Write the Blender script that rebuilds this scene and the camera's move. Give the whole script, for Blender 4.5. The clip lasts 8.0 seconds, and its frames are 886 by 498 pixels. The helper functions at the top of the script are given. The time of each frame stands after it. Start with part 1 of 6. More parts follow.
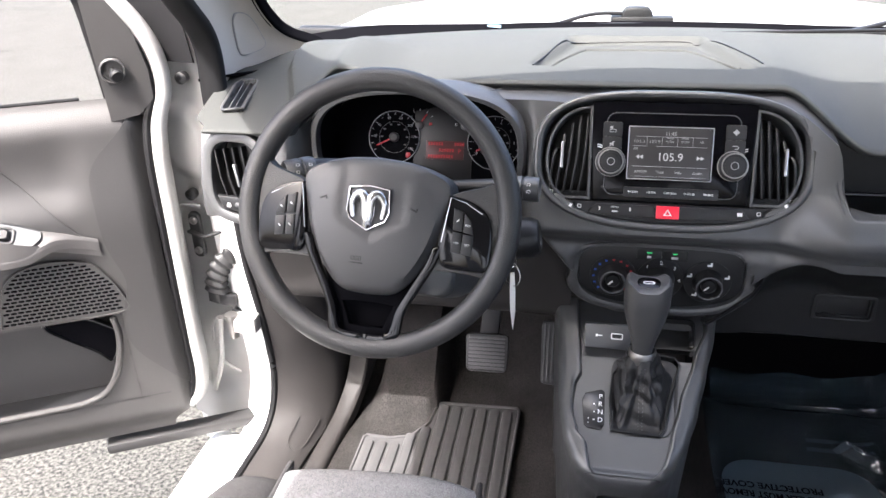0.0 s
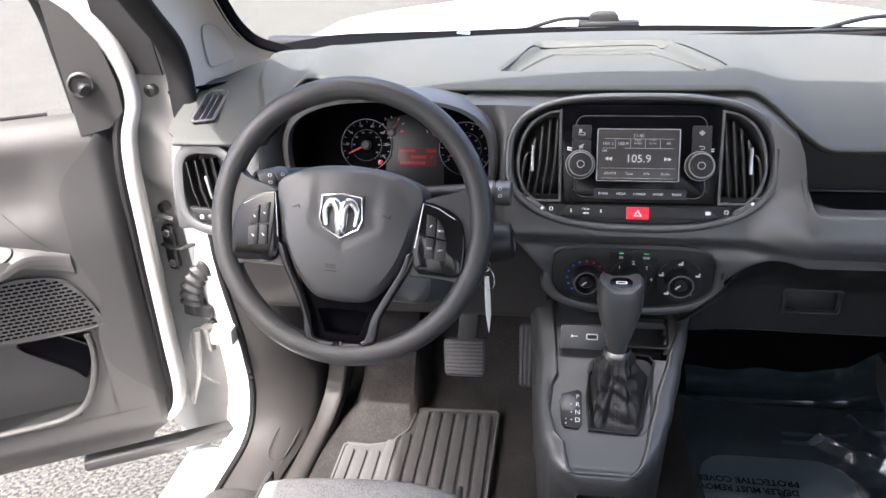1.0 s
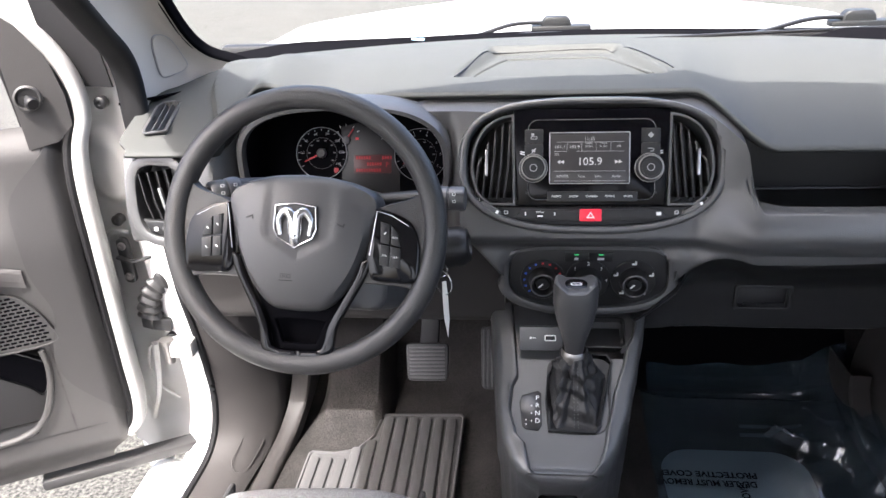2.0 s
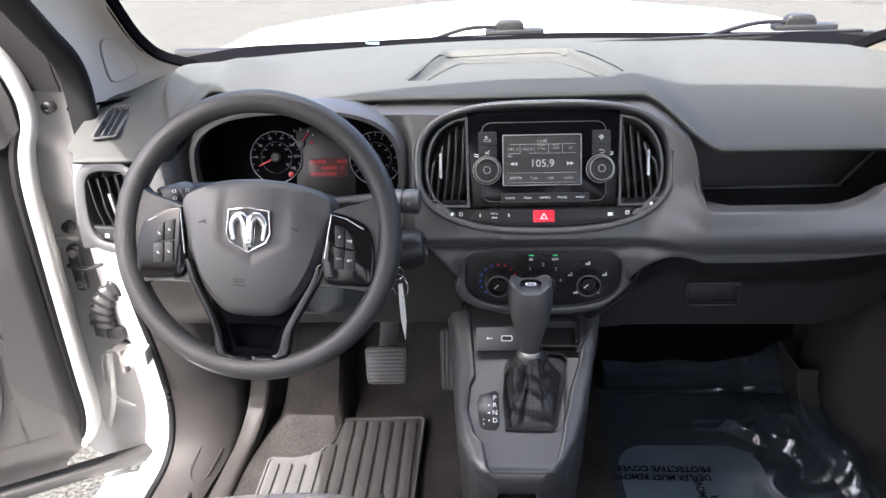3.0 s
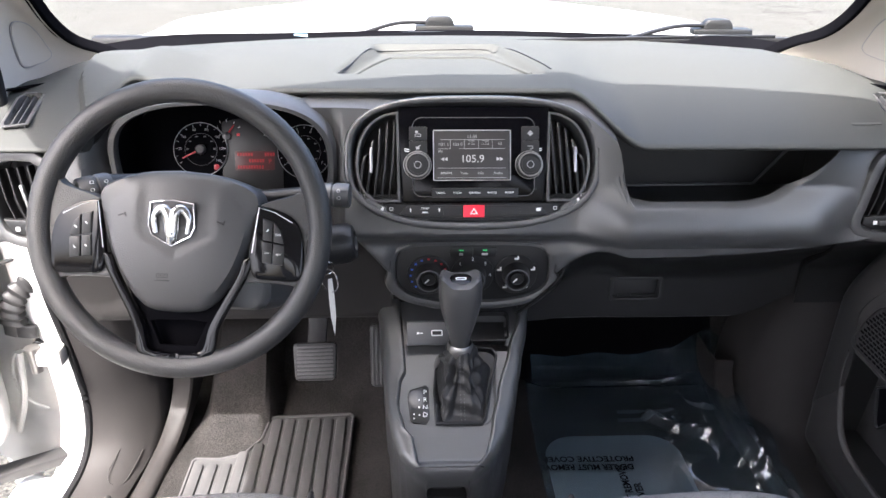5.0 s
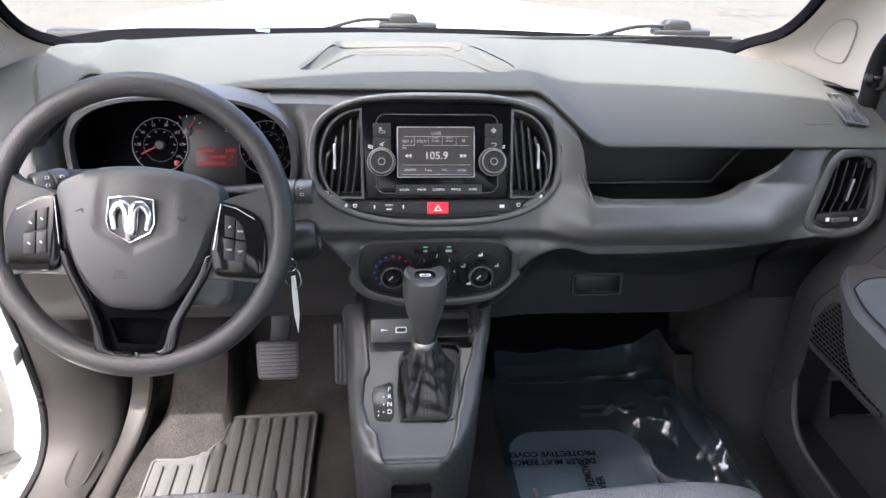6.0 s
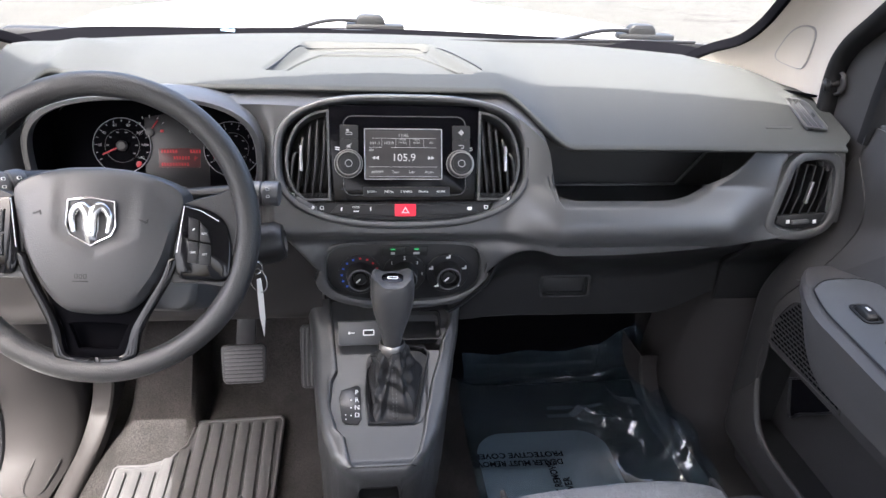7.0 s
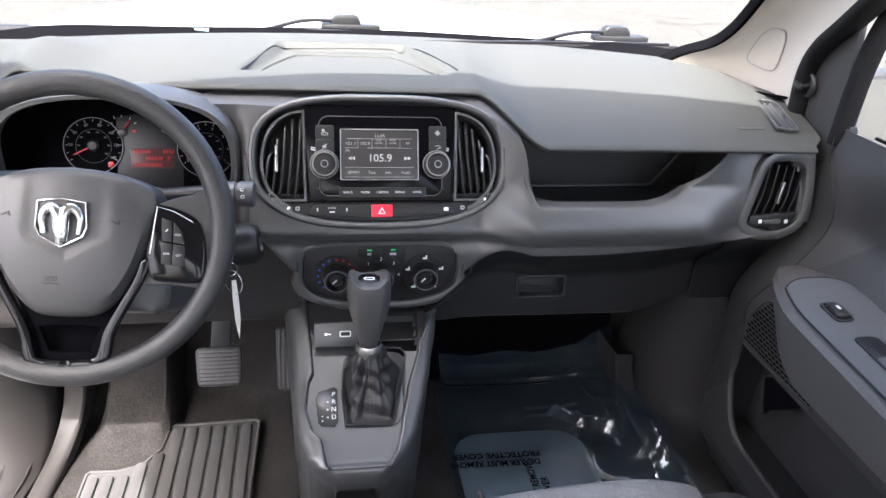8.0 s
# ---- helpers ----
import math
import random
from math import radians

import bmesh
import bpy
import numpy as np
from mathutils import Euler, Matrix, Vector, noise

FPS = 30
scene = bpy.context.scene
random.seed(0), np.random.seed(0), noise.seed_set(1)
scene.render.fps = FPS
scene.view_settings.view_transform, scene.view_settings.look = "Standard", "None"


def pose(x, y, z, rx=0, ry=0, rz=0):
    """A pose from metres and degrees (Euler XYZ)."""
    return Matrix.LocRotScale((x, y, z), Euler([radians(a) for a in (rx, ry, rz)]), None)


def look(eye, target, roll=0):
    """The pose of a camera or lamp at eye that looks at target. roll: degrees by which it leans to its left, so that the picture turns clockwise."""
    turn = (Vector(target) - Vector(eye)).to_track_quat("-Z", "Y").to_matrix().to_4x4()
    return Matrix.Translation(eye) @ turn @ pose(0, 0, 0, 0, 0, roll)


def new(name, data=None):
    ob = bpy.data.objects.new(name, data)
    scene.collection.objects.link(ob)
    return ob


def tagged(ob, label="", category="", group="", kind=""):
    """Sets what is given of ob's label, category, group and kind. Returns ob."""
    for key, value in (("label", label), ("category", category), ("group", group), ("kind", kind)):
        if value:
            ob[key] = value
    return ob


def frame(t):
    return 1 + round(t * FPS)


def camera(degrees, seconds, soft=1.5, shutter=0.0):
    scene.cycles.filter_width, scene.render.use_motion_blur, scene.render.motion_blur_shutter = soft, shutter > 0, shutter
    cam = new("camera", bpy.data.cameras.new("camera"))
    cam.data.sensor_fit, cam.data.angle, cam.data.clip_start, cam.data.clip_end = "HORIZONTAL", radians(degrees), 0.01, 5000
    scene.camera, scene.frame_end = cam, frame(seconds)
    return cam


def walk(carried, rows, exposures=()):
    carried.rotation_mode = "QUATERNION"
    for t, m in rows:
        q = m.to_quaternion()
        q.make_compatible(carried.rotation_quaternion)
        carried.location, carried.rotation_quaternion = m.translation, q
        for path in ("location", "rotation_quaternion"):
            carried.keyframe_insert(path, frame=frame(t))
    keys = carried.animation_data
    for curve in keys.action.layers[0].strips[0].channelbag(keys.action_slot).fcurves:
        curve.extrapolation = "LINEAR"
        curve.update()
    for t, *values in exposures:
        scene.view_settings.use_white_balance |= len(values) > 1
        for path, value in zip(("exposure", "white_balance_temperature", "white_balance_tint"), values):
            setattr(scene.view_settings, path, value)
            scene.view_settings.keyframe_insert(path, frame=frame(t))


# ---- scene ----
cam = camera(62.24, 8.0)
PATH = [
    (0, (-0.1255, -1.0503, 1.5446), (-0.3353, -0.0012, 1.0010), -1.69),
    (0.5, (-0.1261, -1.0528, 1.5460), (-0.3217, 0.0015, 1.0074), -2.09),
    (1, (-0.1177, -1.0557, 1.5463), (-0.2940, 0.0038, 1.0111), -2.40),
    (1.5, (-0.1078, -1.0551, 1.5496), (-0.2616, 0.0083, 1.0153), -2.66),
    (3, (-0.0862, -1.0631, 1.5520), (-0.1537, 0.0119, 1.0229), -2.15),
    (3.5, (-0.0873, -1.0628, 1.5516), (-0.1250, 0.0130, 1.0214), -1.48),
    (4, (-0.0905, -1.0634, 1.5522), (-0.0990, 0.0126, 1.0211), -0.74),
    (4.5, (-0.0894, -1.0628, 1.5504), (-0.0694, 0.0122, 1.0174), -0.02),
    (6, (-0.0907, -1.0670, 1.5455), (0.0186, 0.0019, 1.0112), 1.98),
    (6.5, (-0.0896, -1.0659, 1.5456), (0.0465, 0.0011, 1.0136), 2.57),
    (7, (-0.0901, -1.0648, 1.5454), (0.0713, -0.0003, 1.0156), 3.13),
    (7.5, (-0.0910, -1.0648, 1.5447), (0.0919, -0.0023, 1.0178), 3.55),
    (8, (-0.0896, -1.0644, 1.5439), (0.1091, -0.0042, 1.0181), 3.81),
]
walk(cam, [(t, look(eye, target, roll)) for t, eye, target, roll in PATH], exposures=((0.0, 3.0, 6150, 10.5), (4.0, 3.08, 6150, 10.5), (8.0, 3.3, 6150, 10.5)))

# ---- daylight ----
SUN_ELEVATION, SUN_AZIMUTH = 61.3, -151.6
world = bpy.data.worlds.new("sky")
scene.world = world
world.use_nodes = True
_n = world.node_tree.nodes
_sky = _n.new("ShaderNodeTexSky")
_sky.sky_type, _sky.sun_disc = "NISHITA", False
_sky.sun_elevation, _sky.sun_rotation = radians(SUN_ELEVATION), radians(SUN_AZIMUTH)
_sky.dust_density, _sky.air_density, _sky.ozone_density = 9.0, 0.8, 0.5
world.node_tree.links.new(_sky.outputs[0], _n["Background"].inputs[0])
_n["Background"].inputs[1].default_value = 0.15
sun = new("sun", bpy.data.lights.new("sun", "SUN"))
sun.data.energy, sun.data.angle, sun.data.color = 2.3, radians(0.7), (1.0, 0.93, 0.86)
_away = Vector((math.sin(radians(SUN_AZIMUTH)) * math.cos(radians(SUN_ELEVATION)),
                math.cos(radians(SUN_AZIMUTH)) * math.cos(radians(SUN_ELEVATION)), math.sin(radians(SUN_ELEVATION))))
sun.matrix_world = look(_away * 20, (0, 0, 0))

# ---- materials ----
def material(name, colour, rough=0.5, metal=0.0, grain=0.0, grain_size=0.002, wear=0.08, wear_size=0.15, coat=0.0, spec=0.5):
    """A surface with two scales of variation: stains of wear_size metres and a relief of grain_size metres."""
    m = bpy.data.materials.new(name)
    m.use_nodes = True
    n, link = m.node_tree.nodes, m.node_tree.links.new
    b = n["Principled BSDF"]
    b.inputs["Roughness"].default_value, b.inputs["Metallic"].default_value = rough, metal
    b.inputs["Coat Weight"].default_value, b.inputs["Specular IOR Level"].default_value = coat, spec
    b.inputs["Coat Roughness"].default_value = 0.04
    at = n.new("ShaderNodeTexCoord").outputs["Object"]
    big = n.new("ShaderNodeTexNoise")
    big.inputs["Scale"].default_value, big.inputs["Detail"].default_value = 1 / wear_size, 5
    link(at, big.inputs["Vector"])
    mix = n.new("ShaderNodeMix")
    mix.data_type = "RGBA"
    mix.inputs["A"].default_value = (*[c * (1 - wear) for c in colour], 1)
    mix.inputs["B"].default_value = (*[min(1, c * (1 + wear)) for c in colour], 1)
    link(big.outputs["Fac"], mix.inputs["Factor"])
    link(mix.outputs["Result"], b.inputs["Base Color"])
    shine = n.new("ShaderNodeMapRange")
    shine.inputs["To Min"].default_value, shine.inputs["To Max"].default_value = rough * 0.88, min(1, rough * 1.12)
    link(big.outputs["Fac"], shine.inputs["Value"])
    link(shine.outputs["Result"], b.inputs["Roughness"])
    if grain:
        fine = n.new("ShaderNodeTexNoise")
        fine.inputs["Scale"].default_value, fine.inputs["Detail"].default_value = 1 / grain_size, 2
        link(at, fine.inputs["Vector"])
        bump = n.new("ShaderNodeBump")
        bump.inputs["Strength"].default_value, bump.inputs["Distance"].default_value = grain, grain_size * 0.4
        link(fine.outputs["Fac"], bump.inputs["Height"])
        link(bump.outputs["Normal"], b.inputs["Normal"])
    return m


def speckled(name, dark, light, size, rough=0.9, relief=0.6, stretch=(1, 1, 1), contrast=(0.35, 0.65), patch=0.25, octaves=(3, 0.5)):
    """Carpet, cloth and asphalt: a fine two-colour speckle with relief, over broad uneven patches."""
    m = bpy.data.materials.new(name)
    m.use_nodes = True
    n, link = m.node_tree.nodes, m.node_tree.links.new
    b = n["Principled BSDF"]
    b.inputs["Roughness"].default_value, b.inputs["Specular IOR Level"].default_value = rough, 0.25
    place = n.new("ShaderNodeMapping")
    place.inputs["Scale"].default_value = stretch
    link(n.new("ShaderNodeTexCoord").outputs["Object"], place.inputs["Vector"])
    fine, broad = n.new("ShaderNodeTexNoise"), n.new("ShaderNodeTexNoise")
    fine.inputs["Scale"].default_value, fine.inputs["Detail"].default_value, fine.inputs["Roughness"].default_value = 1 / size, *octaves
    broad.inputs["Scale"].default_value, broad.inputs["Detail"].default_value = 0.03 / size, 4
    for t in (fine, broad):
        link(place.outputs[0], t.inputs["Vector"])
    ramp = n.new("ShaderNodeValToRGB")
    ramp.color_ramp.elements[0].position, ramp.color_ramp.elements[1].position = contrast
    ramp.color_ramp.elements[0].color, ramp.color_ramp.elements[1].color = (*dark, 1), (*light, 1)
    link(fine.outputs["Fac"], ramp.inputs["Fac"])
    level = n.new("ShaderNodeMapRange")
    level.inputs["From Min"].default_value, level.inputs["From Max"].default_value = 0.3, 0.7
    level.inputs["To Min"].default_value, level.inputs["To Max"].default_value = 1 - patch, 1 + patch
    link(broad.outputs["Fac"], level.inputs["Value"])
    scale = n.new("ShaderNodeVectorMath")
    scale.operation = "SCALE"
    link(ramp.outputs["Color"], scale.inputs[0])
    link(level.outputs["Result"], scale.inputs["Scale"])
    link(scale.outputs[0], b.inputs["Base Color"])
    bump = n.new("ShaderNodeBump")
    bump.inputs["Strength"].default_value, bump.inputs["Distance"].default_value = relief, size
    link(fine.outputs["Fac"], bump.inputs["Height"])
    link(bump.outputs["Normal"], b.inputs["Normal"])
    return m


def glowing(name, colour, strength):
    m = bpy.data.materials.new(name)
    m.use_nodes = True
    b = m.node_tree.nodes["Principled BSDF"]
    b.inputs["Base Color"].default_value, b.inputs["Roughness"].default_value = (*[c * 0.3 for c in colour], 1), 0.3
    b.inputs["Emission Color"].default_value, b.inputs["Emission Strength"].default_value = (*colour, 1), strength
    return m


PAD = material("dash_pad", (0.047, 0.0492, 0.047), 0.62, grain=0.5, grain_size=0.0016, wear=0.05, spec=0.22)
DASH = material("dash_plastic", (0.051, 0.052, 0.054), 0.38, grain=0.5, grain_size=0.0014, wear=0.06, spec=0.8)
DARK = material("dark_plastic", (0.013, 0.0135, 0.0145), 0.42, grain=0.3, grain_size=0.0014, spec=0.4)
BLACK = material("black_plastic", (0.008, 0.008, 0.009), 0.45)
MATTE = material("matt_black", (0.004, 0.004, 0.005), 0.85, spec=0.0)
GLOSS = material("piano_black", (0.004, 0.004, 0.005), 0.09, wear=0.02, spec=0.26)
SCREEN_BLACK = material("radio_black", (0.002, 0.002, 0.003), 0.14, wear=0.02, spec=0.12)
PADDING = material("armrest_vinyl", (0.052, 0.050, 0.050), 0.55, grain=0.5, grain_size=0.0016, wear=0.05)
TRIM = material("door_trim_plastic", (0.031, 0.0300, 0.0300), 0.5, grain=0.5, grain_size=0.0016, wear=0.06)
KICK = material("kick_trim_plastic", (0.027, 0.0250, 0.0248), 0.62, grain=0.4, grain_size=0.0016, wear=0.05, spec=0.3)
RUBBER = material("rubber", (0.02, 0.02, 0.021), 0.5, grain=0.3, grain_size=0.002)
WHEEL = material("wheel_rim_grain", (0.030, 0.030, 0.030), 0.42, grain=0.8, grain_size=0.0018, wear=0.08)
HUB = material("wheel_hub_vinyl", (0.047, 0.0475, 0.049), 0.42, grain=0.5, grain_size=0.0014, wear=0.04)
LEATHER = material("boot_leather", (0.016, 0.016, 0.017), 0.5, grain=0.7, grain_size=0.003, wear=0.15)
CHROME = material("chrome", (0.62, 0.62, 0.63), 0.16, metal=1.0, wear=0.03)
SATIN = material("satin_metal", (0.55, 0.55, 0.56), 0.32, metal=1.0)
STEEL = material("worn_steel", (0.35, 0.34, 0.33), 0.4, metal=1.0, grain=0.3, wear=0.2, wear_size=0.03)
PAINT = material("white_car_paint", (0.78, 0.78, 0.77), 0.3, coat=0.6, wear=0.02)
# PAINT again, with the doorway's shade put into a darker colour
PAINT_SHADED = material("white_paint_shaded", (0.36, 0.36, 0.35), 0.4, coat=0.2, wear=0.06, wear_size=0.05)
CONSOLE = material("console_plastic", (0.050, 0.051, 0.0525), 0.36, grain=0.5, grain_size=0.0014, wear=0.06, spec=0.8)
PILLAR = material("pillar_trim", (0.50, 0.465, 0.42), 0.6, grain=0.4, grain_size=0.0018, wear=0.04)
SEAL = material("seal_rubber", (0.008, 0.008, 0.009), 0.7, grain=0.2, spec=0.2)
# out of view behind the camera, kept pale to bounce light forward
REAR = material("pale_bounce_trim", (0.58, 0.58, 0.57), 0.8, grain=0.4, grain_size=0.003)
HEAD = material("headliner", (0.62, 0.61, 0.58), 0.9, grain=0.6, grain_size=0.003)
ALU = material("mat_rubber", (0.074, 0.073, 0.075), 0.6, grain=0.3, grain_size=0.0015, wear=0.18, wear_size=0.06)
LINE = material("printed_white", (0.75, 0.75, 0.75), 0.5)
DIM_PRINT = material("printed_dim", (0.12, 0.12, 0.125), 0.5)
GREY_PRINT = material("printed_grey", (0.35, 0.35, 0.36), 0.5)
BLUE = material("printed_blue", (0.03, 0.1, 0.5), 0.5)
RED = material("printed_red", (0.5, 0.02, 0.03), 0.5)
SELECT = material("selector_plate", (0.03, 0.03, 0.031), 0.22, wear=0.03)
HAZARD = material("hazard_red", (0.75, 0.02, 0.05), 0.35, wear=0.03)
PALE_BLUE = material("pale_blue_print", (0.10, 0.20, 0.28), 0.5)
TAG = material("key_tag", (0.75, 0.74, 0.7), 0.6, wear=0.05)
CARPET = speckled("carpet", (0.006, 0.0056, 0.0056), (0.042, 0.0385, 0.037), 0.0018, 0.95, 0.8)
CLOTH = speckled("seat_cloth", (0.065, 0.066, 0.067), (0.31, 0.31, 0.312), 0.0016, 0.9, 0.6, (1, 2.2, 2.2), patch=0.1)
CLOTH_SIDE = speckled("seat_side_cloth", (0.02, 0.02, 0.021), (0.06, 0.058, 0.058), 0.0014, 0.9, 0.5, patch=0.1)
ASPHALT = speckled("asphalt", (0.015, 0.0148, 0.0138), (0.080, 0.0790, 0.071), 0.0120, 0.9, 0.35, contrast=(0.37, 0.63), patch=0.10, octaves=(3, 0.6))


def cracked(m, size, width):
    """Adds a net of fine wandering cracks to a surface."""
    n, link = m.node_tree.nodes, m.node_tree.links.new
    at, warp, add, net, edge, mix_in = (n.new("ShaderNode" + k) for k in ("TexCoord", "TexNoise", "VectorMath", "TexVoronoi", "MapRange", "VectorMath"))
    warp.inputs["Scale"].default_value, warp.inputs["Detail"].default_value = 1.6, 5
    link(at.outputs["Object"], warp.inputs["Vector"])
    add.operation, mix_in.operation = "ADD", "SCALE"
    link(at.outputs["Object"], add.inputs[0])
    link(warp.outputs["Color"], add.inputs[1])
    net.feature, net.inputs["Scale"].default_value = "DISTANCE_TO_EDGE", 1 / size
    link(add.outputs[0], net.inputs["Vector"])
    edge.inputs["From Min"].default_value, edge.inputs["From Max"].default_value = width / size * 0.4, width / size
    edge.inputs["To Min"].default_value = 0.45
    link(net.outputs["Distance"], edge.inputs["Value"])
    b = n["Principled BSDF"]
    link(b.inputs["Base Color"].links[0].from_socket, mix_in.inputs[0])
    link(edge.outputs["Result"], mix_in.inputs["Scale"])
    link(mix_in.outputs[0], b.inputs["Base Color"])


cracked(ASPHALT, 2.6, 0.012)
def thin_glass(name, tint, gloss=0.0, rough=0.0, haze=0.0, edge_gloss=0.7):
    """A thin clear sheet: light goes straight through, and the gloss grows at grazing angles."""
    m = bpy.data.materials.new(name)
    m.use_nodes = True
    n, link = m.node_tree.nodes, m.node_tree.links.new
    n.remove(n["Principled BSDF"])
    past, back, both, edge = (n.new("ShaderNode" + k) for k in ("BsdfTransparent", "BsdfGlossy", "MixShader", "LayerWeight"))
    past.inputs["Color"].default_value, back.inputs["Roughness"].default_value = (*tint, 1), rough
    edge.inputs["Blend"].default_value = 0.5
    steep, add = n.new("ShaderNodeMath"), n.new("ShaderNodeMath")
    steep.operation, steep.inputs[1].default_value = "POWER", 4.0
    add.operation, add.inputs[1].default_value, add.inputs[2].default_value = "MULTIPLY_ADD", edge_gloss, 0.01 + gloss
    link(edge.outputs["Facing"], steep.inputs[0])
    link(steep.outputs[0], add.inputs[0])
    link(add.outputs[0], both.inputs["Fac"])
    link(past.outputs[0], both.inputs[1])
    link(back.outputs[0], both.inputs[2])
    if haze:
        dust, veil = n.new("ShaderNodeBsdfDiffuse"), n.new("ShaderNodeMixShader")
        dust.inputs["Color"].default_value, veil.inputs["Fac"].default_value = (0.38, 0.52, 0.66, 1), haze
        link(both.outputs[0], veil.inputs[1])
        link(dust.outputs[0], veil.inputs[2])
        both = veil
    link(both.outputs[0], n["Material Output"].inputs["Surface"])
    return m


GLASS = thin_glass("window_glass", (0.95, 0.97, 0.96), edge_gloss=0.3)
FILM = thin_glass("plastic_film", (0.52, 0.58, 0.64), 0.10, 0.06, 0.06)
PALE_SHEET = material("pale_floor_sheet", (0.36, 0.41, 0.44), 0.6, wear=0.1, grain=0.3)
FAINT_INK = material("faint_ink", (0.06, 0.07, 0.08), 0.6)
INK = material("cover_ink", (0.004, 0.005, 0.008), 0.8, spec=0.05)
# darker TRIM; on the front panel and in the pocket the colour carries shade
TRIM_DARK = material("door_trim_darkened", (0.022, 0.0215, 0.022), 0.55, grain=0.5, grain_size=0.0016, wear=0.06)
ARM = material("armrest_panel", (0.072, 0.076, 0.082), 0.6, grain=0.4, grain_size=0.0014, wear=0.05)
LCD = glowing("lcd_grey", (0.075, 0.070, 0.070), 0.024)
LCD_TEXT = glowing("lcd_white", (0.80, 0.80, 0.80), 0.062)
LCD_RED = glowing("lcd_red", (0.16, 0.04, 0.04), 0.010)
LCD_RED_TEXT = glowing("lcd_red_text", (0.9, 0.03, 0.05), 0.014)
LED = glowing("green_led", (0.1, 1.0, 0.3), 0.1)


# ---- mesh tools ----
def finish(bm, name, mat, sharp=35):
    bmesh.ops.recalc_face_normals(bm, faces=bm.faces)
    me = bpy.data.meshes.new(name)
    bm.to_mesh(me)
    bm.free()
    me.materials.append(mat)
    me.polygons.foreach_set("use_smooth", [True] * len(me.polygons))
    me.set_sharp_from_angle(angle=radians(sharp))
    return me


def part(name, bm, mat, parent=None, label="", sharp=35):
    """Links a bmesh as one mesh object under a thing or a part."""
    ob = new(name, finish(bm, name, mat, sharp))
    if parent:
        ob.parent = parent
        ob.matrix_parent_inverse = parent.matrix_world.inverted()
    if label:
        tagged(ob, label)
    return ob


def thing(name, label, category, at=(0, 0, 0), group="", kind=""):
    ob = new(name)
    ob.empty_display_size = 0.05
    ob.matrix_world = Matrix.Translation(at)
    bpy.context.view_layer.update()
    return tagged(ob, label, category, group, kind)


def grid(fn, nu, nv, keep=None, bm=None):
    """A sheet over fn(u, v), u and v from 0 to 1; keep(point) picks the faces that stay."""
    bm = bm or bmesh.new()
    rows = [[bm.verts.new(fn(i / nu, j / nv)) for j in range(nv + 1)] for i in range(nu + 1)]
    for i in range(nu):
        for j in range(nv):
            q = (rows[i][j], rows[i + 1][j], rows[i + 1][j + 1], rows[i][j + 1])
            if keep is None or keep(sum((v.co for v in q), Vector()) / 4):
                bm.faces.new(q)
    loose = [v for v in bm.verts if not v.link_faces]
    bmesh.ops.delete(bm, geom=loose, context="VERTS")
    return bm


def thicken(bm, depth):
    """Gives an open sheet a back and edges, depth metres behind its face."""
    bmesh.ops.recalc_face_normals(bm, faces=bm.faces)
    bmesh.ops.solidify(bm, geom=bm.faces[:], thickness=depth)
    return bm


def loops(rings, m=Matrix(), first=True, last=True, bm=None):
    """Skins closed loops of equal length; the first and the last are capped."""
    bm = bm or bmesh.new()
    made = [[bm.verts.new(m @ Vector(p)) for p in ring] for ring in rings]
    k = len(made[0])
    for a, b in zip(made, made[1:]):
        for i in range(k):
            bm.faces.new((a[i], a[(i + 1) % k], b[(i + 1) % k], b[i]))
    if first:
        bm.faces.new(made[0][::-1])
    if last:
        bm.faces.new(made[-1])
    return bm


def inset(outline, d):
    """The outline moved inwards by d (outlines run anticlockwise)."""
    out, k = [], len(outline)
    for i in range(k):
        a, p, b = (Vector(outline[j % k]).to_2d() for j in (i - 1, i, i + 1))
        t1, t2 = (p - a).normalized(), (b - p).normalized()
        n = Vector((-(t1.y + t2.y), t1.x + t2.x))
        n = n.normalized() if n.length > 1e-6 else Vector((-t1.y, t1.x))
        c = max(0.5, n.dot(Vector((-t1.y, t1.x))))
        out.append(p + n * (d / c))
    return out


def level(outline, z):
    return [(p[0], p[1], z) for p in outline]


def plate(outline, depth, m=Matrix(), bevel=0.001, base=0.0, bm=None):
    """A slab with rounded front edges, from base to base + depth along the local z."""
    b = min(bevel, depth * 0.9)
    return loops([level(outline, base), level(outline, base + depth - b), level(inset(outline, b * 0.3), base + depth - b * 0.3),
                  level(inset(outline, b), base + depth)], m, bm=bm)


def frame_ring(outer, inner, depth, m=Matrix(), bevel=0.002, base=0.0, sunk=0.0, bm=None):
    """A frame between two outlines, with rounded edges; its inner wall goes down to base - sunk."""
    top = base + depth
    return loops([level(outer, base), level(outer, top - bevel), level(inset(outer, bevel * 0.3), top - bevel * 0.3), level(inset(outer, bevel), top),
                  level(inset(inner, -bevel), top), level(inset(inner, -bevel * 0.3), top - bevel * 0.3), level(inner, top - bevel),
                  level(inner, base - sunk)], m, False, False, bm)


def rrect(w, h, r, n=5, cx=0.0, cy=0.0):
    pts = []
    for k, (sx, sy) in enumerate(((1, 1), (-1, 1), (-1, -1), (1, -1))):
        for i in range(n + 1):
            a = radians(90 * k + 90 * i / n)
            pts.append((cx + sx * (w / 2 - r) + r * math.cos(a), cy + sy * (h / 2 - r) + r * math.sin(a)))
    return pts


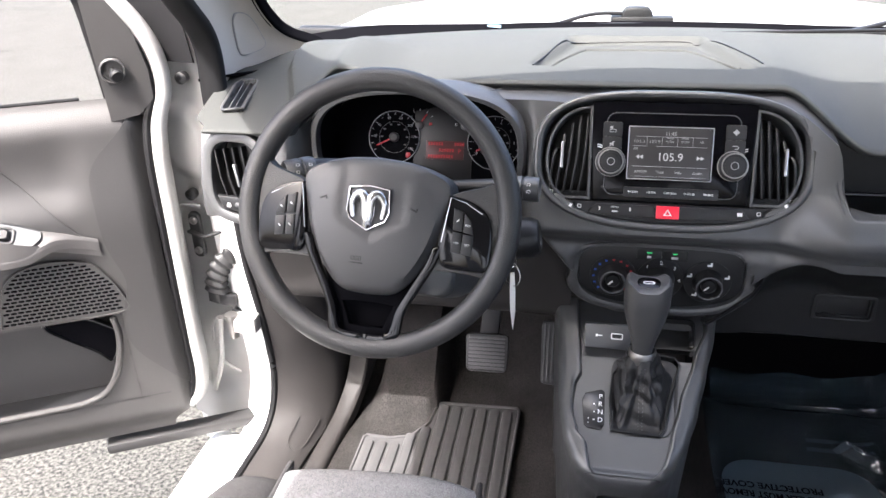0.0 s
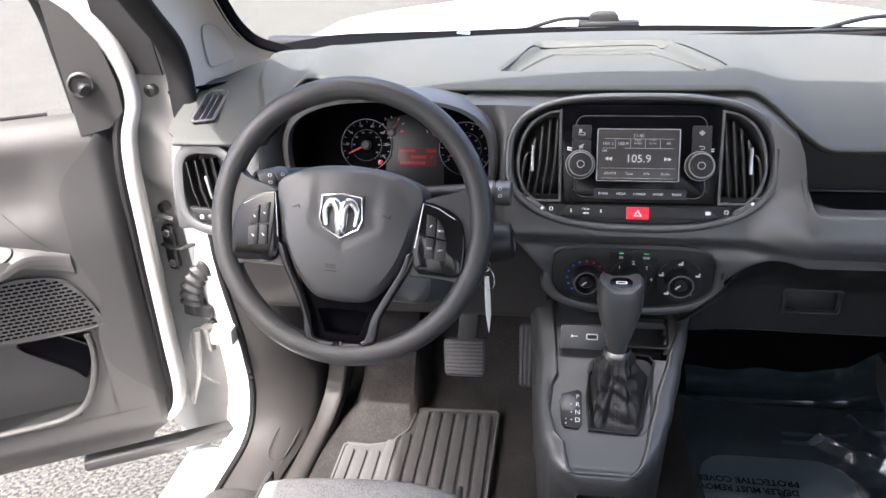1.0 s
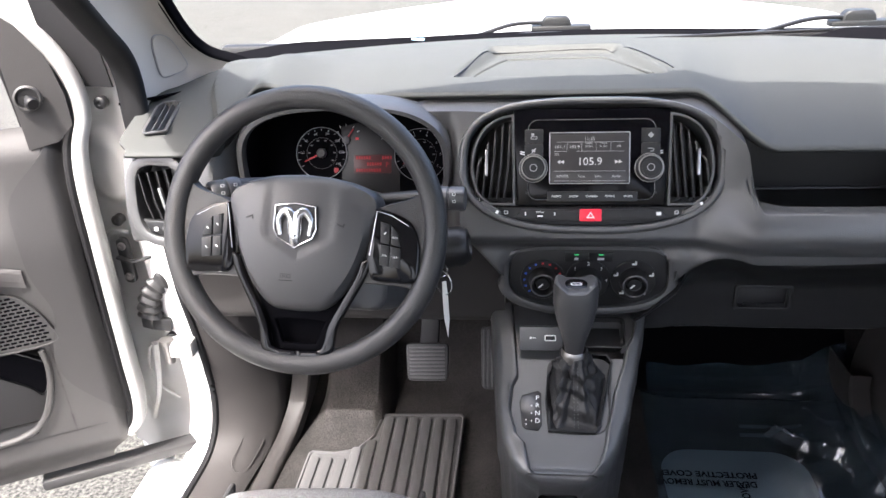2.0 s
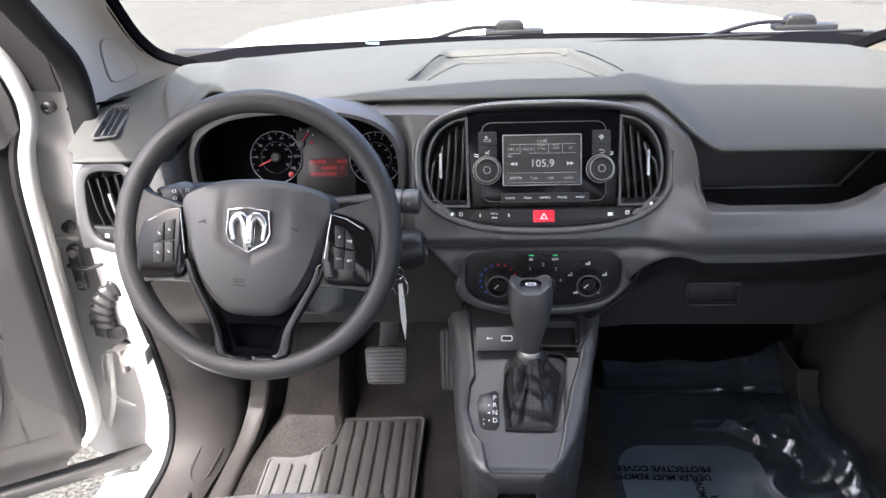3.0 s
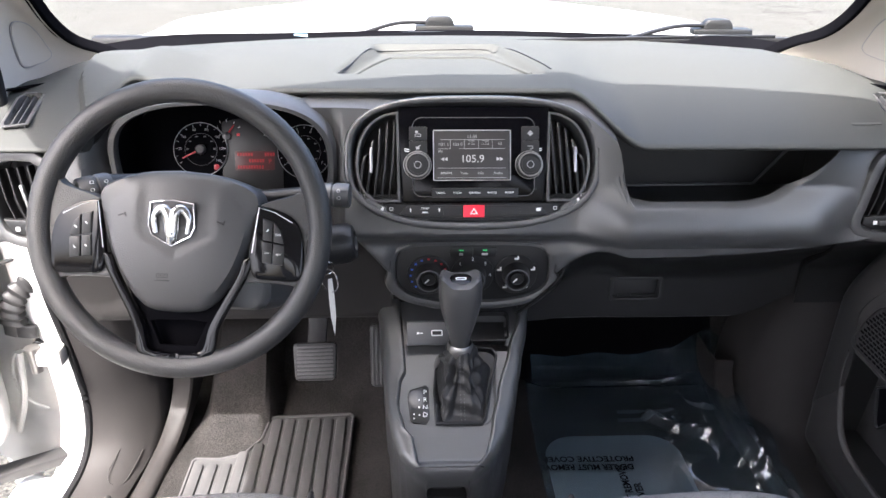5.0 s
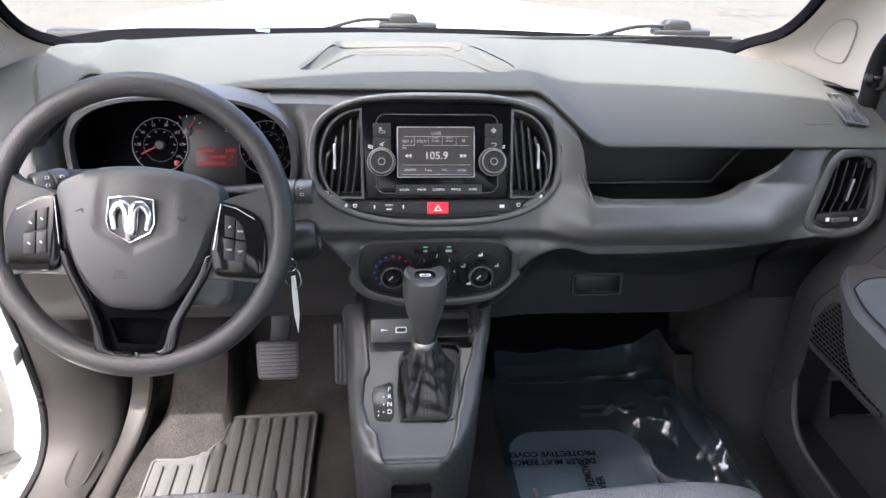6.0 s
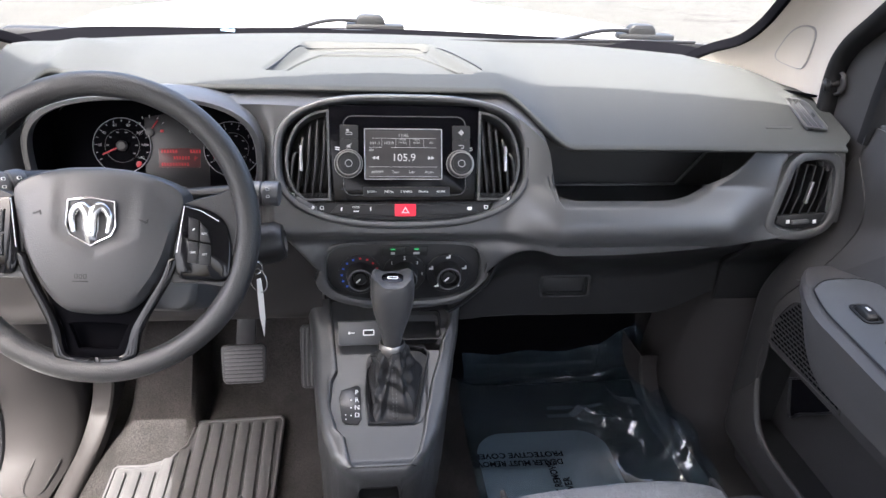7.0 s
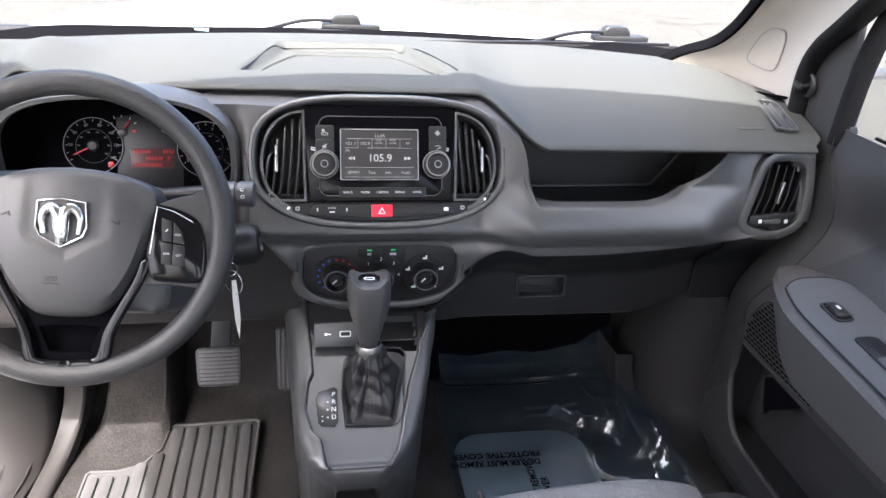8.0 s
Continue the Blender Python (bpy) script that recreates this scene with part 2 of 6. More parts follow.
def superellipse(a, b, p=3.0, n=64, cx=0.0, cy=0.0, lower=None):
    pts = []
    for i in range(n):
        t = 2 * math.pi * i / n
        c, s = math.cos(t), math.sin(t)
        q = lower if lower and s < 0 else p
        pts.append((cx + a * math.copysign(abs(c) ** (2 / q), c), cy + b * math.copysign(abs(s) ** (2 / q), s)))
    return pts


def circle(r, n=32, cx=0.0, cy=0.0):
    return [(cx + r * math.cos(2 * math.pi * i / n), cy + r * math.sin(2 * math.pi * i / n)) for i in range(n)]


def lathe(profile, m=Matrix(), n=32, bm=None):
    """Turns rows of (radius, height) about the local z."""
    solid = profile[-1][0] < 1e-4
    return loops([level(circle(max(r, 1e-5), n), z) for r, z in profile], m, solid, solid, bm)


def box(w, d, h, m=Matrix(), bevel=0.002, bm=None):
    return plate(rrect(w, d, min(bevel * 1.5, w * 0.3, d * 0.3), 2), h, m, bevel, bm=bm)


def spline(points, n):
    """n + 1 points along a smooth curve through the given ones."""
    p = [Vector(q) for q in points]
    p = [2 * p[0] - p[1]] + p + [2 * p[-1] - p[-2]]
    out = []
    for i in range(n + 1):
        s = i / n * (len(p) - 3)
        k = min(int(s), len(p) - 4)
        t = s - k
        a, b, c, d = p[k:k + 4]
        out.append(0.5 * (2 * b + (c - a) * t + (2 * a - 5 * b + 4 * c - d) * t * t + (3 * b - a - 3 * c + d) * t ** 3))
    return out


def sweep(path, section, closed=False, up=(0, 0, 1), bm=None, scale=None):
    """Carries a closed section (points a, b: across and up) along a path."""
    path = [Vector(p) for p in path]
    k, rings = len(path), []
    for i, p in enumerate(path):
        a = path[i - 1] if i or closed else p
        b = path[(i + 1) % k] if i < k - 1 or closed else p
        t = (b - a).normalized()
        side = t.cross(Vector(up))
        side = side.normalized() if side.length > 1e-5 else Vector((1, 0, 0))
        top = side.cross(t)
        s = scale(i / (k - 1)) if scale else 1.0
        rings.append([p + side * q[0] * s + top * q[1] * s for q in section])
    if closed:
        rings.append(rings[0])
        bm = loops(rings, first=False, last=False, bm=bm)
        bmesh.ops.remove_doubles(bm, verts=bm.verts, dist=1e-6)
        return bm
    return loops(rings, bm=bm)


def tube(path, r, n=10, closed=False, bm=None, scale=None, up=(0, 0, 1)):
    return sweep(path, circle(r, n), closed, up, bm, scale)


def smooth(a, b, x):
    t = min(1.0, max(0.0, (x - a) / (b - a)))
    return t * t * (3 - 2 * t)


def mix(a, b, t):
    return a + (b - a) * t


def axes(origin, right, up):
    """A pose with local x along right and local y along up; local z comes out of the face."""
    x, y = Vector(right).normalized(), Vector(up)
    y = (y - x * y.dot(x)).normalized()
    z = x.cross(y)
    return Matrix.Translation(origin) @ Matrix((x, y, z)).transposed().to_4x4()


def lettering(name, text, size, m, mat, parent, width=None, align="CENTER", bold=0.0):
    """Printed words as a thin flat mesh; width squeezes or widens them."""
    cu = bpy.data.curves.new(name, "FONT")
    cu.body, cu.size, cu.align_x, cu.align_y, cu.resolution_u = text, size, align, "CENTER", 3
    cu.offset = bold
    ob = bpy.data.objects.new(name, cu)
    me = bpy.data.meshes.new_from_object(ob)
    bpy.data.objects.remove(ob)
    if width and len(me.vertices):
        xs = [v.co.x for v in me.vertices]
        me.transform(Matrix.Scale(width / (max(xs) - min(xs)), 4, (1, 0, 0)))
    me.transform(m)
    me.materials.append(mat)
    ob = new(name, me)
    if parent:
        ob.parent = parent
        ob.matrix_parent_inverse = parent.matrix_world.inverted()
    return ob

def inside(x, y, outline):
    """Whether a point lies within an outline."""
    hits = 0
    for (ax, ay), (bx, by) in zip(outline, list(outline[1:]) + [outline[0]]):
        if (ay > y) != (by > y) and x < ax + (y - ay) / (by - ay) * (bx - ax):
            hits += 1
    return hits % 2 == 1


# ---- the ground and the body of the van ----
FLOOR_Z = 0.53


def ground_height(u, v):
    return ((u - 0.5) * 160, (v - 0.5) * 160, 0.0)


ground = part("ground", grid(ground_height, 8, 8), ASPHALT, None, "sunlit grey asphalt of a car park, fine aggregate")
tagged(ground, category="ground", kind="structure")


def hood_point(u, v):
    """The bonnet: full width at the cowl, its front corners rounded off."""
    a, y = 2 * u - 1, mix(0.56, 1.75, v)
    half = 0.90 * (1 - 0.75 * smooth(0.45, 1.0, v) ** 1.5)
    return (a * half, y, 1.235 - 0.03 * v - 0.06 * abs(a) ** 4 - 0.16 * smooth(0.8, 1.0, v) - 0.08 * smooth(0.86, 1, abs(a)) + 0.020 * smooth(0.35, 0.0, v))


hood = thing("hood", "sunlit white painted bonnet of the van", "bonnet", (0, 1, 1.1))
part("panel", thicken(grid(hood_point, 40, 30), 0.004), PAINT, hood)


def cowl_point(u, v):
    a = 2 * u - 1
    return (a * 0.74, mix(0.40, 0.60, v) - 0.36 * a * a * (1 - 0.5 * v), 1.262 - 0.02 * math.sin(v * 3.1) - 0.02 * v)


cowl = thing("cowl", "black plastic cowl below the windscreen", "cowl", (0, 0.5, 1.2))
part("panel", thicken(grid(cowl_point, 40, 6), 0.004), MATTE, cowl)

# windscreen and its pillars
def screen_point(u, v):
    a = 2 * u - 1
    x, z = a * mix(0.70, 0.60, v), mix(1.265, 1.86, v)
    return (x, 0.435 - 0.42 * x * x - 1.01 * (z - 1.27), z)


windscreen = thing("windscreen", "clear laminated windscreen of the van", "window", (0, 0.2, 1.3))
glass = part("pane", grid(screen_point, 24, 12), GLASS, windscreen)
glass.visible_shadow = False

# wipers lying on the foot of the glass
def wiper(x, y, z, reach, sink):
    w = thing("wiper", "black windscreen wiper lying at the foot of the glass", "wiper", (x, y, z), "wipers")
    part("arm", sweep(spline([(x + 0.02, y, z + 0.004), (x - 0.03, y - 0.004, z + 0.010), (x - 0.09, y - 0.012, z + 0.009), (x - 0.16, y - 0.03, z - 0.004 - sink), (x - 0.21, y - 0.045, z - 0.014 - sink)], 20), rrect(0.012, 0.007, 0.002, 2)), BLACK, w)
    part("pivot", box(0.12, 0.03, 0.010, Matrix.Translation((x + 0.01, y, z - 0.006)), 0.003), DARK, w)
    part("cap", loops([level(rrect(0.062 * f, 0.024, 0.005, 3, 0.0), h) for f, h in ((1, 0), (0.92, 0.010), (0.72, 0.017), (0.6, 0.018))], Matrix.Translation((x, y, z + 0.004))), DARK, w)
    part("blade", sweep(spline([(x + 0.12, y - 0.045, z - 0.012), (x - 0.1, y - 0.058, z - 0.012), (x - reach, y - 0.075, z - 0.016 - sink)], 16), rrect(0.014, 0.012, 0.003, 2)), SEAL, w)
    part("spine", sweep(spline([(x + 0.10, y - 0.045, z - 0.003), (x - 0.1, y - 0.058, z - 0.003), (x - reach + 0.05, y - 0.072, z - 0.008 - sink)], 16), rrect(0.006, 0.006, 0.002, 2)), BLACK, w)


wiper(-0.03, 0.50, 1.283, 0.42, 0.004)
wiper(0.52, 0.42, 1.292, 0.46, 0.0)
sticker = thing("glass_sticker", "small pale blue sticker at the foot of the windscreen", "sticker", (-0.30, 0.405, 1.28))
part("sheet", box(0.026, 0.001, 0.007, pose(-0.302, 0.40, 1.280, -40, 0, 0), 0.0003), PALE_BLUE, sticker)


def pillar_lines(side):
    """The edges of the pillar trim: beside the door, along its crest and beside the glass."""
    outer = [(0.705, 0.075, 1.15), (0.704, 0.060, 1.22), (0.703, 0.060, 1.295), (0.700, 0.038, 1.343), (0.695, -0.018, 1.393), (0.68, -0.13, 1.49), (0.655, -0.28, 1.63), (0.62, -0.46, 1.83)]
    mid = [(0.690, 0.200, 1.18), (0.698, 0.165, 1.245), (0.699, 0.145, 1.305), (0.693, 0.115, 1.36), (0.683, 0.060, 1.415), (0.66, -0.06, 1.51), (0.635, -0.22, 1.65), (0.60, -0.42, 1.84)]
    inner = [(0.560, 0.290, 1.225), (0.607, 0.245, 1.272), (0.643, 0.202, 1.298), (0.657, 0.167, 1.326), (0.661, 0.121, 1.373), (0.645, 0.02, 1.47), (0.605, -0.12, 1.62), (0.56, -0.33, 1.83)]
    if side > 0:
        mid = [(x - 0.004, y, z + 0.014) for x, y, z in mid]
        outer = [(x, y, z + 0.010) for x, y, z in outer]
        inner = [(x - 0.022, y, z + 0.018) for x, y, z in inner]
    return [spline([(side * x, y, z) for x, y, z in q], 42) for q in (outer, mid, inner)]


def pillar_point(side):
    """A broad pale trim that runs from the dash corner up along the windscreen."""
    c, b, a = pillar_lines(side)

    def fn(u, v):
        k = min(41, max(0, int(u * 42)))
        f = u * 42 - k
        p, q, r = (w[k].lerp(w[k + 1], f) for w in (a, b, c))
        q = 2 * q - 0.5 * (p + r)
        return p * (1 - v) ** 2 + q * 2 * v * (1 - v) + r * v * v
    return fn


for side, word in ((-1, "driver's"), (1, "passenger's")):
    pillar = thing("pillar_trim", "pale grey plastic windscreen pillar trim on the %s side" % word, "pillar trim", (side * 0.7, 0.1, 1.24), "pillar trims")
    face = pillar_point(side)
    part("trim", grid(lambda u, v: face(u, v) + Vector((side * 0.004, 0.004, 0)), 84, 28, bm=grid(face, 84, 28)), PILLAR, pillar)
    edge, _, glass_edge = pillar_lines(side)
    # the black band along the glass, and the door seal behind
    part("glass_band", sweep([p + Vector((side * 0.002, 0.016, 0.003)) for p in glass_edge], rrect(0.014, 0.024, 0.004, 3), up=(0, 1, 0.4)), MATTE, pillar, "black glass edge band")
    part("door_seal", sweep([p + Vector((side * 0.016, -0.010, 0.0)) for p in edge], superellipse(0.013, 0.022, 2.6, 16), up=(side, 0, 0)), SEAL, pillar, "black rubber door seal")

# the black ceramic band at the foot of the glass
def band_point(u, v):
    a = 2 * u - 1
    x = a * 0.66
    wide = mix(0.011, 0.022, smooth(0.25, 0.6, abs(x)))
    return (x * (1 + 0.03 * v), 0.405 - 0.42 * x * x + 0.05 * v, 1.274 + wide * v - 0.012 * smooth(0.5, 0.66, abs(x)))


part("edge_band", thicken(grid(band_point, 60, 4), 0.003), MATTE, windscreen, "black edge band")

# unseen roof, rear and sides behind the camera, pale and opened for fill light
def slab(name, w, d, h, at, mat, label, category="wall"):
    ob = part(name, box(w, d, h, Matrix.Translation(at), 0.01), mat, None, label)
    return tagged(ob, category=category, kind="structure")


def ceiling_point(u, v):
    x = mix(-0.69, 0.69, u)
    front = -0.165 - 0.33 * x * x
    return (x, mix(front, -2.66, v), 1.845 + 0.02 * math.sin(math.pi * u))


ceiling = part("ceiling", thicken(grid(ceiling_point, 24, 12), 0.03), HEAD, None, "pale grey fabric roof lining of the cabin")
tagged(ceiling, category="ceiling", kind="structure")
slab("wall_rear", 1.6, 0.05, 0.80, (0, -2.66, 0.45), REAR, "unseen pale grey lower rear wall, open above for fill light")
slab("wall_top", 1.5, 0.05, 0.12, (0, -2.66, 1.72), REAR, "unseen pale grey rail above the added rear openings")
for x, w in ((-0.72, 0.18), (0.0, 0.16), (0.72, 0.18)):
    slab("trim", w, 0.05, 0.47, (x, -2.66, 1.25), REAR, "unseen pale grey upright beside the added rear openings", "pillar")
for side, word in ((-1, "left"), (1, "right")):
    slab("wall_" + word, 0.05, 1.60, 0.66, (side * 0.79, -1.86, 0.45), REAR, "unseen pale grey low body side, open above for fill light")
    slab("trim", 0.05, 0.14, 0.74, (side * 0.77, -1.13, 1.10), REAR, "pale grey upright behind the front door", "pillar")
    # unseen panel, added to keep the sun off the driver's seat
    def seat_shade_point(u, v, s=side):
        y = mix(-0.50, -1.10, u)
        return (s * 0.70, y, mix(1.715, 1.715 - 0.16 * smooth(-0.52, -0.76, y) - 0.30 * smooth(-0.76, -1.10, y), v))
    corner = part("trim", thicken(grid(seat_shade_point, 24, 4), 0.03), HEAD, None, "unseen pale grey panel added at the doorway corner to shade the seat")
    tagged(corner, category="door surround", kind="structure")
    slab("trim", 0.07, 2.3, 0.10, (side * 0.685, -1.51, 1.76), HEAD, "pale grey roof rail above the windows", "roof rail")
slab("wall_side", 0.02, 0.62, 0.80, (0.745, 0.25, 0.45), DARK, "dark body side beside the passenger's footwell")
slab("wall_side", 0.02, 0.44, 0.80, (-0.745, 0.30, 0.45), DARK, "dark body side beside the driver's footwell")
slab("trim", 0.03, 1.9, 0.41, (0.785, -0.92, 0.25), PAINT, "white painted sill under the passenger's door", "sill")

# ---- the dashboard ----
FACE = axes((0.003, 0.0, 1.218), (1, 0, 0), (0, 0.387, 0.922))     # the raked face of the centre stack
CLIMATE = axes((0.005, -0.034, 0.993), (1, 0, 0), (0, 0.0, 1))     # the upright face of the heater panel


def lip(x):
    """The front edge of the dash top: low over the shelf, high over the radio and the gauges."""
    low = smooth(0.15, 0.255, x) + smooth(0.50, 0.56, -x)
    return mix(0.045, -0.052, low), mix(1.270, 1.212, low)


def tray_depth(x, y):
    x += 0.042
    half = mix(0.165, 0.105, smooth(0.06, 0.30, y))
    return 0.014 * smooth(half + 0.012, half - 0.006, abs(x)) * smooth(0.105, 0.118, y) * smooth(0.30, 0.275, y)


def pad_half(s):
    """Half the width of the dash top, from the glass (0) to its rounded front corners (1)."""
    return mix(0.635, 0.714, smooth(0.0, 0.2, s)) - 0.020 * smooth(0.86, 1.0, s) ** 2


def brow(x, y):
    """The raised brow over the gauges, with a soft step at its outer and front sides."""
    side = mix(-0.560, -0.610, smooth(-0.05, 0.13, y)) + 0.10 * smooth(0.15, 0.30, y)
    return 0.019 * smooth(side - 0.002, side + 0.009, x) * smooth(-0.050, -0.036, y) * (1 - smooth(-0.50, -0.40, x)) * (1 - smooth(0.16, 0.28, y))


def pad_point(u, v):
    s = min(1.0, v / 0.85)
    a = 2 * u - 1
    x = a * pad_half(s)
    yl, zl = lip(x)
    yr, zr = 0.40 - 0.42 * x * x, 1.284
    y, z = mix(yr, yl, s), mix(zr, zl, s ** 1.35) + 0.008 * math.sin(math.pi * s)
    z -= 0.03 * smooth(0.86, 1.0, abs(a)) * (1 - s)
    z -= tray_depth(x, y)
    z += brow(x, y)
    if v > 0.85:                                        # rolls over the edge and back under
        t = (v - 0.85) / 0.15
        y, z = y - 0.010 * math.sin(math.pi * t) + 0.02 * t * t, z - 0.016 * t
    return (x, y, z)


def shelf_edge(x):
    """The height at which the face below the dash top begins."""
    z = lip(x)[1] - 0.012
    rise = min(1.0, max(0.0, (x - 0.385) / 0.165)) ** 2.4
    return mix(z, mix(1.126, z, rise), smooth(0.212, 0.240, x))


def low_edge(x):
    return mix(0.921, 1.040, smooth(0.05, 0.215, x)) + 0.016 * smooth(0.30, 0.60, x) + 0.025 * smooth(0.58, 0.70, x) if x > 0 else mix(0.921, 1.06, smooth(0.05, 0.205, -x))


def face_depth(x, z):
    centre = mix(-0.040, 0.42 * (z - 1.218) + 0.002, smooth(1.05, 1.075, z)) - 0.012 * smooth(0.10, 0.14, abs(x)) * (1 - smooth(1.03, 1.07, z))
    t = min(1.0, max(0.0, (1.145 - z) / 0.085))
    bolster = -0.055 - 0.045 * math.sin(math.pi * 0.72 * t)
    side = -0.035 - 0.03 * math.sin(math.pi * min(1, max(0, (1.2 - z) / 0.16)) * 0.7)
    gauges = 0.015 - 0.03 * smooth(1.15, 1.06, z)
    if x > 0:
        y = mix(centre, bolster, smooth(0.15, 0.24, x))
        return mix(y, side, smooth(0.50, 0.60, x) * smooth(1.04, 1.09, z))
    y = mix(centre, gauges, smooth(0.19, 0.215, -x))
    return mix(y, side, smooth(0.53, 0.57, -x))


VENTS = [(-0.648, 1.132), (0.640, 1.132)]                       # round the ends of the dash


def open_face(p):
    q = FACE.inverted() @ p
    k = 3.0 if q.y > -0.05 else 2.5
    if abs(q.x / 0.186) ** k + abs((q.y + 0.05) / 0.0935) ** k < 1 and abs(q.z) < 0.04:
        return False
    if abs((p.x - 0.005) / 0.130) ** 4 + abs((p.z - 0.994) / 0.058) ** 3 < 1:
        return False
    if abs((p.x + 0.371) / 0.160) ** 3 + abs((p.z - 1.172) / 0.088) ** 3 < 1:
        return False
    return all(abs((p.x - x) / 0.043) ** 3 + abs((p.z - z) / 0.056) ** 3 > 1 for x, z in VENTS)


def face_point(u, v):
    x = mix(-0.708, 0.708, u)
    zt, zb = shelf_edge(x), low_edge(x)
    z = mix(zt, zb, v)
    y = face_depth(x, z)
    y += 0.012 * smooth(0.06, 0.0, v) * smooth(0.22, 0.26, x) * (1 - smooth(0.46, 0.54, x))
    y += 0.02 * smooth(0.94, 1.0, v)
    y = mix(y, max(y, lip(x)[0] + 0.004), smooth(0.05, 0.0, v) * smooth(0.27, 0.24, abs(x)))
    return (x, y, z)


dashboard = thing("dashboard", "dark grey moulded plastic dashboard of a van", "dashboard", (0, 0.1, 0.9))
def on_pad(x, s):
    """A point of the dash top, s of the way from the glass to the front edge, with its normal."""
    half = pad_half(s)
    u, v = (x / half + 1) / 2, s * 0.85
    p, a, b = (Vector(pad_point(*q)) for q in ((u, v), (u + 0.004, v), (u, v - 0.004)))
    return p, (a - p).cross(b - p).normalized()


def demister_place(side):
    p, n = on_pad(side * 0.662, 0.70)
    m = axes(p + n * 0.001, Vector((side, 0, 0)) - n * n.x * side, Vector((-side * 0.1, 1, 0.25)))
    return m @ Matrix.Diagonal((1, 1, 1 if side > 0 else -1, 1)), p


DEMISTERS = [demister_place(side)[0].inverted() for side in (-1, 1)]


def whole_pad(p):
    for inv in DEMISTERS:
        q = inv @ p
        if abs(q.x - 0.002 - 0.10 * q.y) < 0.0185 and abs(q.y) < 0.047 and abs(q.z) < 0.03:
            return False
    return True


part("top_pad", thicken(grid(pad_point, 300, 150, whole_pad), 0.004), PAD, dashboard, "matt grey dash top with a shallow tray")
part("face", thicken(grid(face_point, 260, 60, open_face), 0.003), DASH, dashboard)


def shelf_point(u, v):
    x = mix(0.20, 0.57, u)
    if v < 0.5:
        return (x, mix(-0.05, 0.07, v * 2), 1.098 + 0.006 * v)
    return (x, mix(0.07, 0.085, v * 2 - 1), mix(1.101, 1.225, v * 2 - 1))


part("shelf", thicken(grid(shelf_point, 30, 20), 0.003), DARK, dashboard, "black open storage shelf")
part("shelf_end", thicken(grid(lambda u, v: (0.57, mix(-0.015, 0.09, u), mix(1.10, 1.198, v)), 6, 4), 0.003), DARK, dashboard)
for side in (-1, 1):
    part("end_cap", thicken(grid(lambda u, v: (side * 0.704, mix(-0.03, 0.30, u), mix(1.05, 1.19 + 0.02 * u, v)), 10, 6), 0.003), DASH, dashboard)
part("shelf_step", sweep([(0.215, 0.062, 1.103), (0.48, 0.062, 1.105), (0.545, 0.066, 1.185)], rrect(0.006, 0.004, 0.0015, 2)), DASH, dashboard)


def knee_point(u, v):
    x = mix(-0.655, -0.125, u)
    return (x, mix(-0.03, 0.0, v) + 0.02 * smooth(0.9, 1, v), mix(1.075, 0.883, v))


part("knee_panel", thicken(grid(knee_point, 40, 16), 0.004), KICK, dashboard, "grey plastic panel under the steering column")

glovebox = thing("glovebox", "closed black plastic glovebox lid with a recessed pull", "glovebox", (0.35, 0.0, 0.9))


def lid_point(u, v):
    x = mix(0.078, 0.575, u)
    zt = low_edge(x) - 0.004 + 0.030 * smooth(0.138, 0.158, x) * smooth(0.30, 0.24, x)
    zb = 0.860 + 0.05 * smooth(0.47, 0.60, x)
    return (x, mix(-0.045, 0.03, smooth(0, 0.55, v)) + 0.02 * smooth(0.94, 1, v), mix(zt, zb, v))


def not_pull(p):
    return not (abs(p.x - 0.294) < 0.038 and abs(p.z - 0.928) < 0.016)


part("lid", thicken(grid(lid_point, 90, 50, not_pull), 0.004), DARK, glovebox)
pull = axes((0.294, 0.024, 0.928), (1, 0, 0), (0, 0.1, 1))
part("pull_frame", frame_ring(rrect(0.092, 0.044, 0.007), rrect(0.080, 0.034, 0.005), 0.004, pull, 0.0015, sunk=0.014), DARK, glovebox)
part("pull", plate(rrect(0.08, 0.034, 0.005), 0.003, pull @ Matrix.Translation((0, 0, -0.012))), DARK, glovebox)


def end_point(u, v):
    x = mix(0.575, 0.71, u)
    return (x, mix(-0.05, 0.02, smooth(0, 0.6, v)), mix(low_edge(x) - 0.004, 0.90, v))


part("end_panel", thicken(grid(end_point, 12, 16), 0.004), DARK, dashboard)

# the oval frame of the centre stack
OVAL = superellipse(0.194, 0.1005, 3.0, 96, 0, -0.050, 2.5)
OVAL_IN = superellipse(0.182, 0.0885, 3.2, 96, 0, -0.050, 2.6)
part("centre_frame", frame_ring(OVAL, OVAL_IN, 0.024, FACE, 0.007, -0.012, 0.03), DASH, dashboard)


